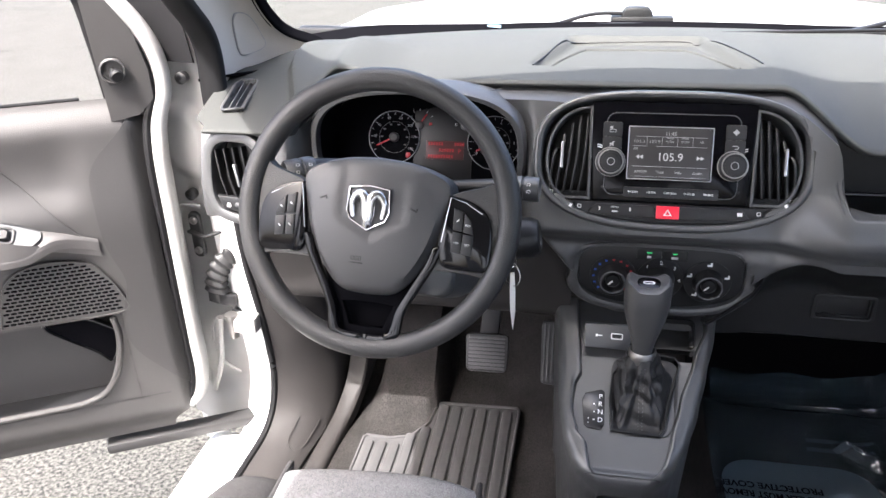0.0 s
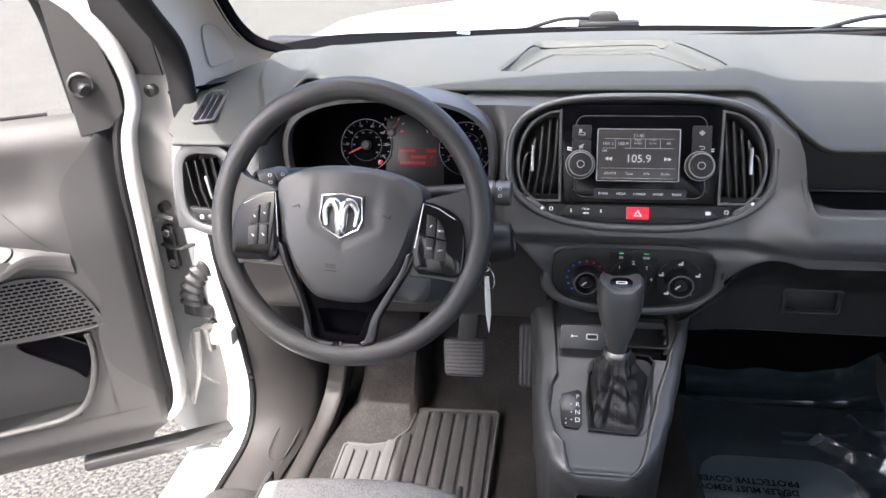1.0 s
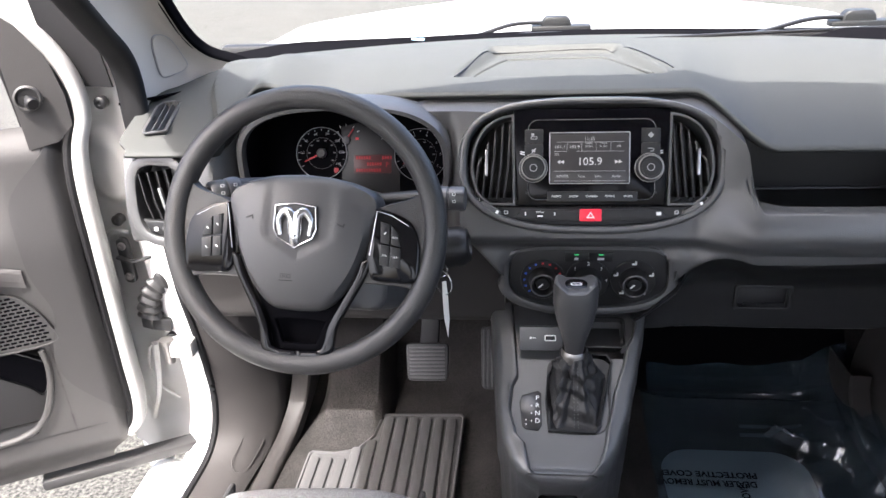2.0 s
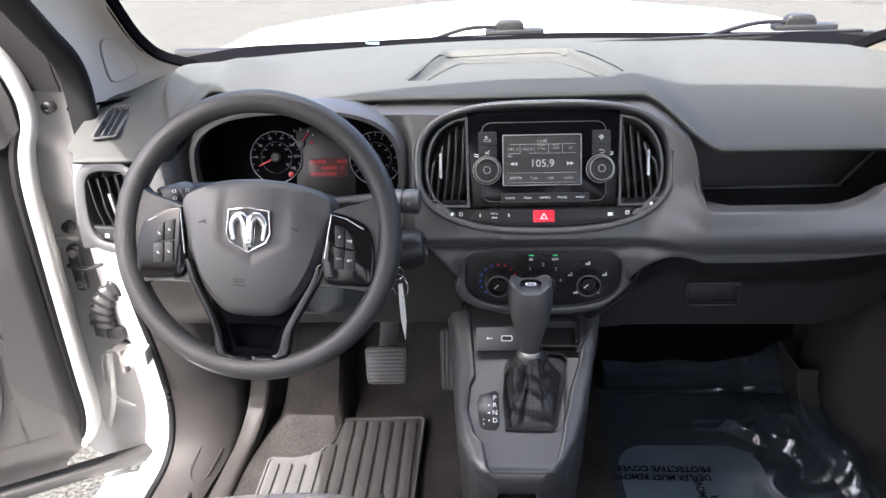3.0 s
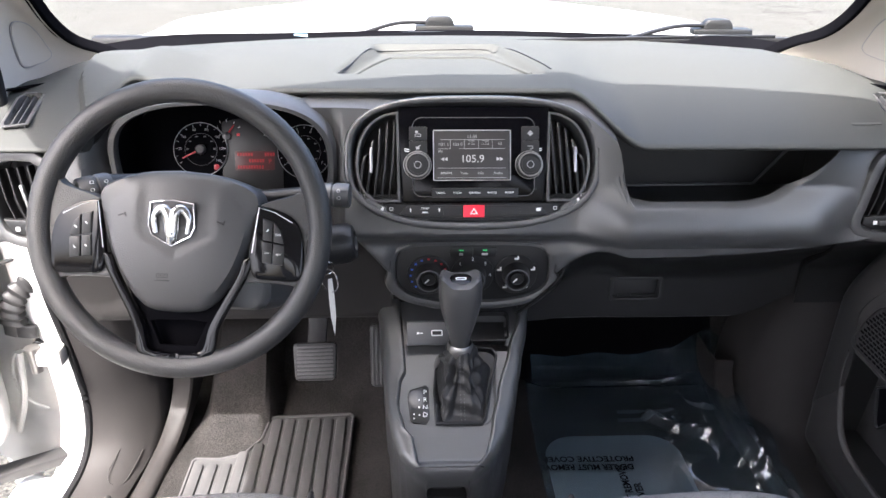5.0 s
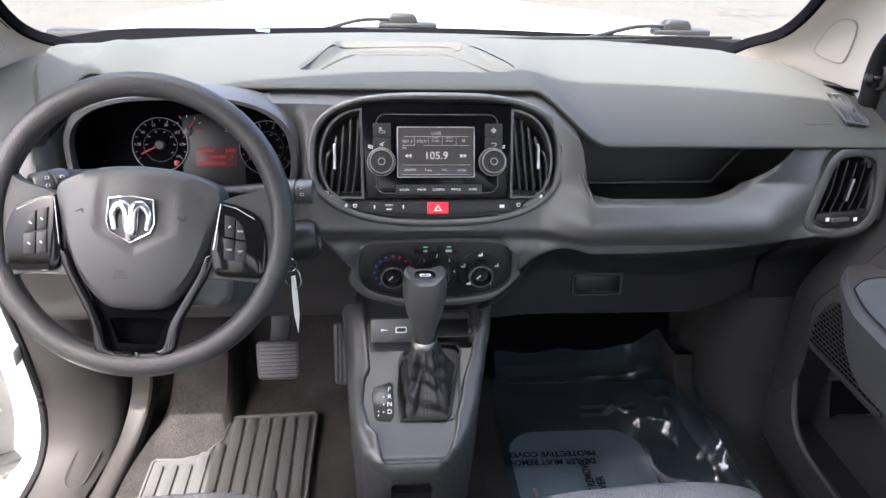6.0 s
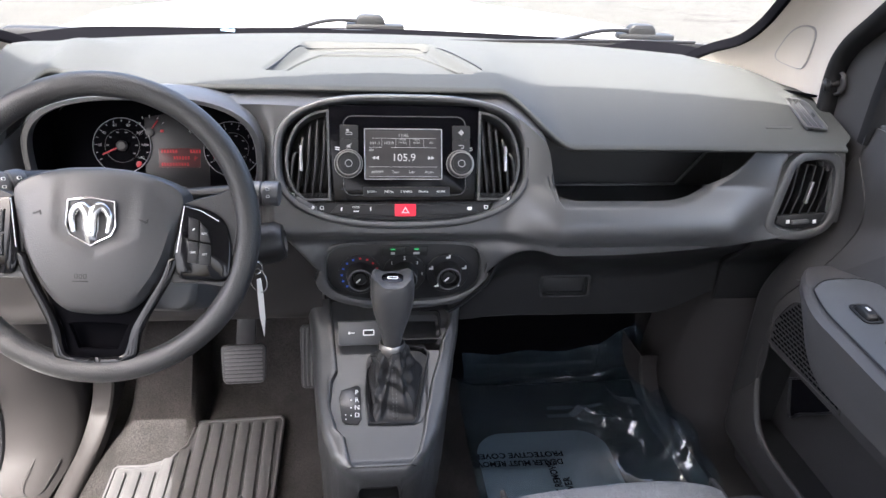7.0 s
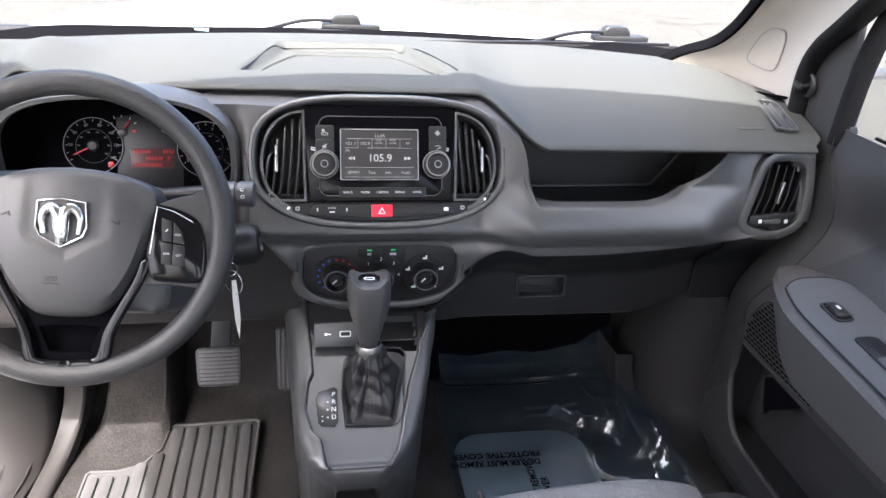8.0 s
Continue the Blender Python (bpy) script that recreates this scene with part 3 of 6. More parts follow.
def centre_vent(side):
    """One half-moon vent beside the radio, with upright slats."""
    vent = thing("air_vent", "half-moon dashboard air vent with upright black slats", "air vent", FACE @ Vector((side * 0.145, -0.04, 0)), "centre air vents")
    top = [(side * x, y) for x, y in ((0.112, 0.027), (0.135, 0.022), (0.156, 0.008), (0.170, -0.015), (0.176, -0.045), (0.174, -0.070), (0.166, -0.092), (0.150, -0.108), (0.110, -0.108))]
    pts = [p.to_2d() for p in spline([(x, y, 0) for x, y in top[:-1]], 28)] + [Vector(top[-1])]
    if side > 0:
        pts = pts[::-1]
    part("frame", frame_ring(pts, inset(pts, 0.004), 0.006, FACE, 0.001, 0.0, 0.05), DASH, vent)
    part("back", plate(pts, 0.002, FACE @ Matrix.Translation((0, 0, -0.05))), BLACK, vent)
    for k in range(5):
        x = side * (0.122 + 0.011 * k)
        top_y = 0.020 - 0.0125 * max(0, k - 1) ** 1.5 * 0.8
        bend = spline([(x + side * 0.006, -0.103, -0.012), (x - side * 0.001, -0.05, -0.002), (x - side * 0.004, top_y - 0.01, -0.012)], 10)
        part("slat", sweep([FACE @ p for p in bend], rrect(0.0035, 0.02, 0.001, 2), up=FACE.to_3x3() @ Vector((0, 0, 1))), BLACK, vent)
    part("tab", box(0.004, 0.038, 0.008, FACE @ Matrix.Translation((side * 0.153, -0.045, 0.002)), 0.001), SATIN, vent, "bright metal vent tab")


centre_vent(-1)
centre_vent(1)


# ---- vents at the ends of the dash ----
def end_vent(side, word):
    m = axes((side * 0.642, -0.060, 1.134), (side, 0, 0), (0, 0.18, 1))
    vent = thing("air_vent", "rounded side air vent with upright black slats, %s end" % word, "air vent", m @ Vector((0, 0, 0)), "side air vents")
    line = [(-0.010, 0.054), (0.022, 0.055), (0.040, 0.044), (0.045, 0.010), (0.043, -0.030), (0.030, -0.050), (0.0, -0.058), (-0.030, -0.056), (-0.046, -0.046), (-0.040, -0.018), (-0.030, 0.020), (-0.022, 0.044)]
    pts = [p.to_2d() for p in spline([(x, y, 0) for x, y in line + line[:1]], 48)][:-1][::-1]
    out = inset(pts, -0.017)
    flip = 1 if side > 0 else -1
    m = m @ Matrix.Diagonal((1, 1, flip, 1))
    part("surround", frame_ring(out, pts, 0.012, m, 0.005, -0.008, 0.03), DASH, vent)
    part("back", plate(pts, 0.002, m @ Matrix.Translation((0, 0, -0.045))), BLACK, vent)
    for k in range(5):
        x = -0.026 + 0.0145 * k
        part("slat", sweep([m @ Vector(p) for p in ((x - 0.010, -0.036, -0.010), (x, 0.0, -0.007), (x + 0.008, 0.05 - 0.002 * k, -0.010))], rrect(0.0024, 0.018, 0.0008, 2), up=m.to_3x3() @ Vector((0, 0, 1))), BLACK, vent)
    part("tab", box(0.0045, 0.036, 0.007, m @ pose(0.004, 0.004, -0.002, 0, 0, -12), 0.001), SATIN, vent, "bright metal vent tab")
    foot = [(-0.044, -0.034), (0.040, -0.028), (0.030, -0.048), (0.0, -0.056), (-0.030, -0.054), (-0.046, -0.046)][::-1]
    part("foot", plate(foot, 0.010, m, 0.003, -0.006), DARK, vent)
    roller = part("roller", box(0.030, 0.007, 0.005, m @ pose(-0.006, -0.043, 0.003, 0, 0, 4), 0.0015), DASH, vent)
    for x in (-0.026, 0.020):
        part("symbol", box(0.006, 0.006, 0.0006, m @ pose(x, -0.043, 0.0042, 0, 0, 4), 0.0002), LINE, roller)


end_vent(-1, "driver's")
end_vent(1, "passenger's")


for side, word in ((-1, "driver's"), (1, "passenger's")):
    m, p = demister_place(side)
    vent = thing("demister_vent", "small slatted side window demister on the %s dash corner" % word, "air vent", p, "demister vents")
    line = [(-0.022, -0.046), (0.012, -0.050), (0.018, -0.040), (0.026, 0.036), (0.020, 0.050), (-0.008, 0.050), (-0.014, 0.040)]
    part("frame", frame_ring(inset(line, -0.002), inset(line, 0.003), 0.002, m, 0.0008, -0.001, 0.020), DASH, vent)
    part("back", plate(line, 0.0015, m, 0.0005, -0.024), MATTE, vent)
    for k in range(4):
        part("slat", box(0.0026, 0.092, 0.016, m @ pose(-0.013 + 0.0105 * k, 0.0, -0.018, 0, 8, -6), 0.0008), DASH, vent)
    # the covered fixing in the pillar trim
    disc = thing("trim_cap", "pale rounded cap set in the windscreen pillar trim", "cap", (side * 0.69, 0.14, 1.31), "trim caps")
    fn = pillar_point(side)
    u0, v0 = min(((i / 60, j / 24) for i in range(6, 40) for j in range(4, 22)), key=lambda q: (fn(*q) - Vector((side * 0.698, 0.145, 1.322 + 0.008 * side))).length)
    du, dv = (0.01 / (fn(u0 + 0.01, v0) - fn(u0, v0)).length * 0.039, 0.01 / (fn(u0, v0 + 0.01) - fn(u0, v0)).length * 0.027)

    def on_trim(a, r, lift):
        c, t = math.cos(a), math.sin(a)
        u = u0 + du * r * math.copysign(abs(t) ** 0.62, t)
        v = v0 + dv * r * math.copysign(abs(c) ** 0.62, c) * (1 - 0.10 * t)
        p = fn(u, v)
        n = (fn(u + 0.01, v) - p).cross(fn(u, v + 0.01) - p).normalized()
        return p + (n if n.x * side < 0 else -n) * lift

    part("cover", thicken(grid(lambda u, v: on_trim(2 * math.pi * u, max(v, 0.01), 0.0022), 48, 8), 0.001), PILLAR, disc)
    part("groove", tube([on_trim(2 * math.pi * k / 60, 1.03, 0.0012) for k in range(60)], 0.0009, 6, True), GREY_PRINT, disc)

# the edge of the tray on the dash top
rim = [(-0.205, 0.81), (-0.19, 0.66), (-0.165, 0.42), (-0.15, 0.34), (-0.12, 0.32), (0.03, 0.32), (0.06, 0.34), (0.085, 0.42), (0.125, 0.66), (0.138, 0.76)]
part("tray_rim", tube(spline([on_pad(x, s)[0] + Vector((0, 0, 0.001)) for x, s in rim], 60), 0.0013, 6), DARK, dashboard)
inner_rim = [(-0.187, 0.765), (-0.16, 0.60), (-0.13, 0.46), (-0.11, 0.44), (0.02, 0.44), (0.045, 0.46), (0.08, 0.60), (0.108, 0.74)]
part("tray_step", tube(spline([on_pad(x, s)[0] for x, s in inner_rim], 60), 0.003, 8), PAD, dashboard)
part("tray_lip", tube([on_pad(-0.187 + 0.295 * k / 20, 0.765 - 0.001 * k)[0] for k in range(21)], 0.0028, 8), PAD, dashboard)
p, n = on_pad(0.60, 0.86)
badge = thing("airbag_lettering", "faint embossed lettering on the dash top", "lettering", p)
part("bar", box(0.045, 0.006, 0.0006, axes(p + n * 0.0004, Vector((1, 0, 0)) - n * n.x, (0, 1, 0.3)), 0.0002), PAD, badge)

# ---- the radio ----
radio = thing("radio", "black dashboard radio with a lit touch screen reading 105.9", "radio", FACE @ Vector((0, -0.04, 0)))
panel = [(0.113, 0.034), (0.1135, 0.0), (0.106, -0.108), (-0.106, -0.108), (-0.1135, 0.0), (-0.113, 0.034)][::-1]
part("panel", plate(panel, 0.006, FACE, 0.002), SCREEN_BLACK, radio, "glossy black fascia")


def on_face(x, y, z=0.0):
    return FACE @ Matrix.Translation((x, y, z))


bezel = rrect(0.184, 0.118, 0.014, 6, 0, -0.041)
part("bezel", frame_ring(bezel, inset(bezel, 0.0011), 0.0016, FACE, 0.0003, 0.0055), DASH, radio)
part("surround", plate(inset(bezel, 0.0018), 0.0012, FACE, 0.0004, 0.0055), SCREEN_BLACK, radio)
screen = part("screen", plate(rrect(0.1125, 0.0715, 0.001, 2, -0.0025, -0.0385), 0.0015, FACE, 0.0005, 0.0067), LCD, radio, "dim grey lit screen")
part("screen_edge", frame_ring(rrect(0.1165, 0.0755, 0.002, 3, -0.0025, -0.0385), rrect(0.1140, 0.0730, 0.001, 3, -0.0025, -0.0385), 0.0022, FACE, 0.0004, 0.0062), SATIN, radio, "bright screen edge")
SCREEN = FACE @ Matrix.Translation((-0.0025, -0.0388, 0.0084)) @ Matrix.Diagonal((0.95, 0.96, 1, 1))


def screen_words(text, x, y, size, width=None, mat=LCD_TEXT):
    lettering("screen_text", text, size, SCREEN @ Matrix.Translation((x, y, 0)), mat, screen, width)


screen_words("11:45", 0, 0.029, 0.0075)
screen_words("105.9", 0.0005, -0.0055, 0.0165, 0.034)
screen_words("FM", -0.050, 0.006, 0.0055)
for text, x in (("101.1", -0.045), ("102.9", -0.023)):
    screen_words(text, x, 0.017, 0.0062, 0.0145)
for x in (-0.001, 0.021):
    screen_words("Hold\nto Set", x, 0.0205, 0.0048)
screen_words("All", 0.044, 0.018, 0.0055)
for text, x, w in (("AM/FM", -0.041, 0.018), ("Tune", -0.0125, 0.011), ("Info", 0.0135, 0.009), ("Audio", 0.041, 0.014)):
    screen_words(text, x, -0.0275, 0.0058, w)
for y, x0, x1 in ((0.0245, -0.05, 0.052), (0.0105, -0.02, 0.052), (-0.0195, -0.054, 0.054), (-0.0345, -0.054, 0.054), (0.0105, -0.054, -0.034)):
    part("screen_line", box(x1 - x0, 0.0005, 0.0003, SCREEN @ Matrix.Translation(((x0 + x1) / 2, y, 0)), 0.0001), GREY_PRINT, screen)
for x in (-0.034, -0.012, 0.010, 0.032):
    part("screen_line", box(0.0004, 0.014, 0.0003, SCREEN @ Matrix.Translation((x, 0.0175, 0)), 0.0001), GREY_PRINT, screen)
for x, way in ((-0.044, -1), (0.044, 1)):
    bm = bmesh.new()
    for k in (-0.0027, 0.0027):
        tri = [(x + k - way * 0.0026, -0.0085), (x + k + way * 0.0026, -0.0055), (x + k - way * 0.0026, -0.0025)]
        plate(tri if way > 0 else tri[::-1], 0.0004, SCREEN, 0.0001, bm=bm)
    part("seek_arrows", bm, LCD_TEXT, screen)

for x, tips in ((-0.084, (-0.025, 0.014)), (0.083, (0.025, 0.014))):
    m = on_face(x, -0.053, 0.006)
    dial = part("dial", lathe([(0.0205, 0), (0.0205, 0.004), (0.0190, 0.0055), (0.0178, 0.016), (0.0172, 0.0175), (0.0130, 0.018), (0.0120, 0.0165), (0.0, 0.0165)], m, 40), BLACK, radio)
    part("ring", lathe([(0.0176, 0.0150), (0.0181, 0.0168), (0.0174, 0.0183), (0.0163, 0.0185), (0.0157, 0.0168)], m, 40), STEEL, dial, "bright ring")
    part("base_ring", lathe([(0.0206, 0.001), (0.0212, 0.0035), (0.0208, 0.0050), (0.0201, 0.0052), (0.0196, 0.003)], m, 40), STEEL, dial)
    for k in range(36):
        a = 2 * math.pi * k / 36
        part("knurl", box(0.0012, 0.0016, 0.009, m @ pose(0.0181 * math.cos(a), 0.0181 * math.sin(a), 0.0055, 0, 0, math.degrees(a)), 0.0004), DARK, dial)
    part("dial_face", lathe([(0.0128, 0.0160), (0.0126, 0.0172), (0.0118, 0.0176), (0.0, 0.0176)], m, 32), DARK, dial)
    part("dial_mark", frame_ring(circle(0.0055, 24), circle(0.0045, 24), 0.0004, m @ Matrix.Translation((0, 0, 0.0176)), 0.0001), GREY_PRINT, dial)
    side = -1 if x < 0 else 1
    for k in range(2):
        part("dial_caption", box(0.011, 0.0013, 0.0004, m @ pose(side * 0.014, 0.0205 + 0.003 * k, 0.0, 0, 0, side * 12), 0.0001), LINE, dial)
for x, y in ((-0.083, -0.006), (-0.083, -0.027), (0.085, -0.006), (0.085, -0.027)):
    key = part("key", plate(rrect(0.027, 0.0205, 0.002, 3, x, y), 0.002, FACE, 0.0008, 0.0055), DARK, radio)
    at = on_face(x, y, 0.0075)
    if x > 0 and y > -0.02:                              # a small cog
        part("key_symbol", frame_ring(circle(0.0032, 16), circle(0.0018, 16), 0.0003, at, 0.0001), GREY_PRINT, key)
        for k in range(4):
            part("key_symbol", box(0.0088, 0.0012, 0.0002, at @ pose(0, 0, 0, 0, 0, 45 * k), 0.0001), GREY_PRINT, key) if k % 2 == 0 else None
    elif x > 0:                                          # a return arrow
        part("key_symbol", sweep([at @ Vector(p) for p in ((-0.004, 0.002, 0), (0.003, 0.002, 0), (0.0042, 0, 0), (0.003, -0.0022, 0), (-0.001, -0.0022, 0))], rrect(0.0011, 0.0004, 0.0001, 1), up=FACE.to_3x3() @ Vector((0, 0, 1))), GREY_PRINT, key)
    elif y > -0.02:                                      # a picture over a tray
        part("key_symbol", box(0.0040, 0.0036, 0.0003, at @ Matrix.Translation((-0.002, 0.0022, 0)), 0.0001), GREY_PRINT, key)
        part("key_symbol", frame_ring(rrect(0.0095, 0.0042, 0.0008, 2, 0, -0.0025), rrect(0.0078, 0.0026, 0.0004, 2, 0, -0.0025), 0.0003, at, 0.0001), GREY_PRINT, key)
    else:                                                # a struck-out loudspeaker
        part("key_symbol", plate([(-0.0035, 0.0014), (-0.0035, -0.0014), (-0.0008, -0.0014), (0.0018, -0.0036), (0.0018, 0.0036), (-0.0008, 0.0014)], 0.0003, at, 0.0001), GREY_PRINT, key)
        part("key_symbol", box(0.0105, 0.0009, 0.0005, at @ pose(0, 0, 0, 0, 0, 48), 0.0001), GREY_PRINT, key)
part("key_strip", plate(rrect(0.130, 0.0145, 0.001, 2, 0.002, -0.0945), 0.0025, FACE, 0.0008, 0.0055), DARK, radio)
for text, x, w in (("RADIO", -0.050, 0.0135), ("MEDIA", -0.0245, 0.013), ("CAMERA", 0.0015, 0.0175), ("PHONE", 0.0275, 0.014), ("MORE", 0.0535, 0.0125)):
    lettering("key_text", text, 0.0045, on_face(x, -0.0945, 0.0083), LINE, radio, w)
for x in (-0.088, 0.088):
    for y in (-0.006, -0.089):
        part("screw_hole", lathe([(0.0016, 0), (0.0022, 0.0006), (0.0012, 0.0006), (0.0005, 0.0001)], on_face(x * 1.06, y, 0.006), 12), BLACK, radio)

# the row of switches under the radio
switches = thing("switch_row", "row of black switches with a red hazard button", "switches", FACE @ Vector((0, -0.125, 0)))
sill = [p.to_2d() for p in spline([(-0.172, -0.094, 0), (-0.150, -0.114, 0), (-0.105, -0.131, 0), (0, -0.138, 0), (0.105, -0.131, 0), (0.150, -0.114, 0), (0.172, -0.094, 0)], 36)] + [Vector((0.150, -0.1085)), Vector((-0.150, -0.1085))]
part("base", plate(sill, 0.006, FACE, 0.002, -0.004), DARK, switches)
row = [(-0.100, -0.113), (0.100, -0.113), (0.112, -0.126), (0.098, -0.1285), (0.0, -0.1325), (-0.098, -0.1285), (-0.112, -0.126)][::-1]
part("bar", plate(row, 0.005, FACE, 0.0015, 0.001), BLACK, switches)
hazard = part("hazard_button", plate(rrect(0.032, 0.0185, 0.0015, 3, 0.0, -0.1222), 0.004, FACE, 0.0012, 0.0045), HAZARD, switches, "red hazard light button")
tri = [(0, 0.0052), (-0.0062, -0.0046), (0.0062, -0.0046)]
part("triangle", frame_ring(tri, [(x * 0.55, y * 0.55 - 0.0006) for x, y in tri], 0.0004, on_face(0, -0.122, 0.0085), 0.0001), LINE, hazard)
for x in (-0.072, -0.046, -0.0185, 0.0185, 0.044, 0.070):
    part("switch_gap", box(0.0006, 0.015, 0.0004, on_face(x, -0.1215, 0.006), 0.0001), BLACK, switches)
for x, w in ((-0.095, 0.002), (-0.052, 0.002), (0.098, 0.007)):
    part("switch_symbol", box(w, 0.005, 0.0004, on_face(x, -0.120, 0.006), 0.0001), LINE, switches)
lettering("switch_text", "MENU", 0.0042, on_face(-0.0735, -0.1175, 0.0064), LINE, switches, 0.011)
part("switch_symbol", box(0.008, 0.002, 0.0004, on_face(-0.0735, -0.1235, 0.006), 0.0001), LINE, switches)
for side in (-1, 1):
    roller = part("vent_roller", plate(rrect(0.036, 0.0095, 0.0045, 4), 0.008, FACE @ pose(side * 0.147, -0.1125, -0.001, 0, 0, side * 30), 0.003), DASH, switches)
    part("roller_rim", frame_ring(rrect(0.041, 0.0135, 0.0065, 4), rrect(0.038, 0.0108, 0.005, 4), 0.006, FACE @ pose(side * 0.147, -0.1125, -0.001, 0, 0, side * 30), 0.001), BLACK, roller)
    part("roller_mark", box(0.004, 0.007, 0.0006, FACE @ pose(side * 0.148 + 0.0105, -0.1125 + side * 0.006, 0.0072, 0, 0, side * 30), 0.0002), LINE, roller)
    for x, y in ((0.166, -0.099), (0.124, -0.118)):
        part("vent_symbol", frame_ring(rrect(0.0056, 0.0054, 0.0008, 2), rrect(0.0036, 0.0034, 0.0004, 2), 0.0004, on_face(side * x, y, 0.002), 0.0001), LINE, switches)

# ---- heater controls ----
climate = thing("heater_controls", "dark heater panel with three round black knobs", "heater controls", CLIMATE @ Vector((0, 0, 0)))
HEAT = [p for p in superellipse(0.121, 0.051, 4.5, 64, 0, 0.002, 2.6)]
part("panel", plate(HEAT, 0.004, CLIMATE, 0.002), DARK, climate)
part("frame", frame_ring([(x * (1.16 if y < 0 else 1.12), y * (1.28 if y < 0 else 1.14) - 0.001) for x, y in HEAT], HEAT, 0.0165, CLIMATE, 0.006, -0.006, 0.002), DASH, climate)
for k, x in enumerate((-0.0695, 0.0, 0.0695)):
    m = CLIMATE @ Matrix.Translation((x, -0.001, 0.004))
    knob = part("knob", lathe([(0.0345, 0), (0.0345, 0.0015), (0.0335, 0.0025), (0.0222, 0.0025), (0.0215, 0.004), (0.0195, 0.020), (0.0182, 0.0222), (0.0165, 0.0222), (0.0135, 0.013), (0.0120, 0.012), (0.0, 0.012)], m, 40), BLACK, climate)
    part("knob_cap", lathe([(0.0115, 0.011), (0.0110, 0.0155), (0.0095, 0.0170), (0.0, 0.0172)], m, 32), DARK, knob)
    part("knob_ring", lathe([(0.0192, 0.0205), (0.0194, 0.0222), (0.0184, 0.0232), (0.0172, 0.0232), (0.0168, 0.0218)], m, 40), ARM, knob)
    part("pointer", box(0.0022, 0.009, 0.001, m @ Matrix.Translation((-0.003, -0.003, 0.0168)) @ pose(0, 0, 0, 0, 0, 45 if k == 1 else -45), 0.0003), LINE, knob)
    if k == 0:
        for i in range(13):
            a = radians(225 - 270 * i / 12)
            part("heat_mark", box(0.0036, 0.0032, 0.0004, m @ Matrix.Translation((0.0285 * math.cos(a), 0.0285 * math.sin(a), 0.0025)), 0.0001), BLUE if i < 6 else RED, knob)
    elif k == 1:
        for i, text in enumerate("01234"):
            a = radians(180 - 45 * i)
            lettering("knob_text", text, 0.0085, m @ Matrix.Translation((0.0282 * math.cos(a), 0.0282 * math.sin(a), 0.0028)), LINE, knob)
    else:
        for i in range(5):
            a = radians(234 - 72 * i)
            part("air_symbol", box(0.007, 0.003, 0.0004, m @ Matrix.Translation((0.0282 * math.cos(a), 0.0282 * math.sin(a), 0.0025)), 0.0001), LINE, knob)
            part("air_symbol", box(0.0025, 0.006, 0.0004, m @ Matrix.Translation((0.0282 * math.cos(a) + 0.002, 0.0282 * math.sin(a) + 0.002, 0.0026)), 0.0001), LINE, knob)
for x in (-0.0185, 0.0185):
    key = part("key", plate(rrect(0.036, 0.0165, 0.002, 3, x, 0.0385), 0.002, CLIMATE, 0.0007, 0.0035), BLACK, climate)
    part("light", box(0.007, 0.0016, 0.0005, CLIMATE @ Matrix.Translation((x, 0.0425, 0.0055)), 0.0002), LED, key, "small green light")
    part("key_symbol", box(0.006 if x < 0 else 0.010, 0.004, 0.0004, CLIMATE @ Matrix.Translation((x, 0.0355, 0.0055)), 0.0001), GREY_PRINT, key)

# ---- the steering wheel ----
WHEEL_AT = axes((-0.380, -0.214, 1.154), (1, 0, 0), (0, math.sin(radians(24)), math.cos(radians(24))))
WHEEL_AT = WHEEL_AT @ pose(0.0, 0.002, 0, 0, 0, -3)
OUT = WHEEL_AT.to_3x3() @ Vector((0, 0, 1))
wheel = thing("steering_wheel", "black grained steering wheel with grey hub and gloss trims", "steering wheel", WHEEL_AT @ Vector((0, 0, 0)))
part("rim", sweep([WHEEL_AT @ Vector((0.1735 * math.cos(a), 0.1735 * math.sin(a), 0)) for a in (2 * math.pi * i / 120 for i in range(120))],
                  superellipse(0.0150, 0.0165, 2.2, 24), True, OUT), WHEEL, wheel, "grained black rim")


def both_sides(half):
    """A closed outline from its right half, which runs from the bottom to the top."""
    return half + [(-x, y) for x, y in half[::-1] if abs(x) > 1e-6]


def curve(points, n):
    return [tuple(p.to_2d()) for p in spline([(x, y, 0) for x, y in points], n)]


HUBLINE = both_sides(curve([(0, -0.105), (0.036, -0.100), (0.062, -0.074), (0.082, -0.036), (0.095, 0.012), (0.0985, 0.040), (0.085, 0.056), (0.045, 0.069), (0, 0.073)], 40))


def hub_height(x, y):
    """The pillow of the airbag cover, with a shallow channel round the badge."""
    d = max(abs(x) / 0.098, abs(y + 0.016) / 0.092)
    r = math.hypot(x / 0.0985, (y + 0.016) / 0.0905)
    side = 0.0026 * smooth(0.047, 0.041, abs(x)) * smooth(-0.036, -0.026, y - abs(x) * 0.5)
    return 0.012 + 0.014 * (1 - min(1, r) ** 3) - side


rings = [level(HUBLINE, -0.04), level(HUBLINE, 0.004)]
for k in range(0, 15):
    f = 1 - k / 15
    q = [(x * f, (y + 0.016) * f - 0.016) for x, y in (inset(HUBLINE, 0.003) if k == 0 else inset(HUBLINE, 0.004))]
    rings.append([(x, y, hub_height(x, y) if k else 0.0095) for x, y in q])
hub = part("hub", loops(rings, WHEEL_AT), HUB, wheel, "grey vinyl airbag cover")

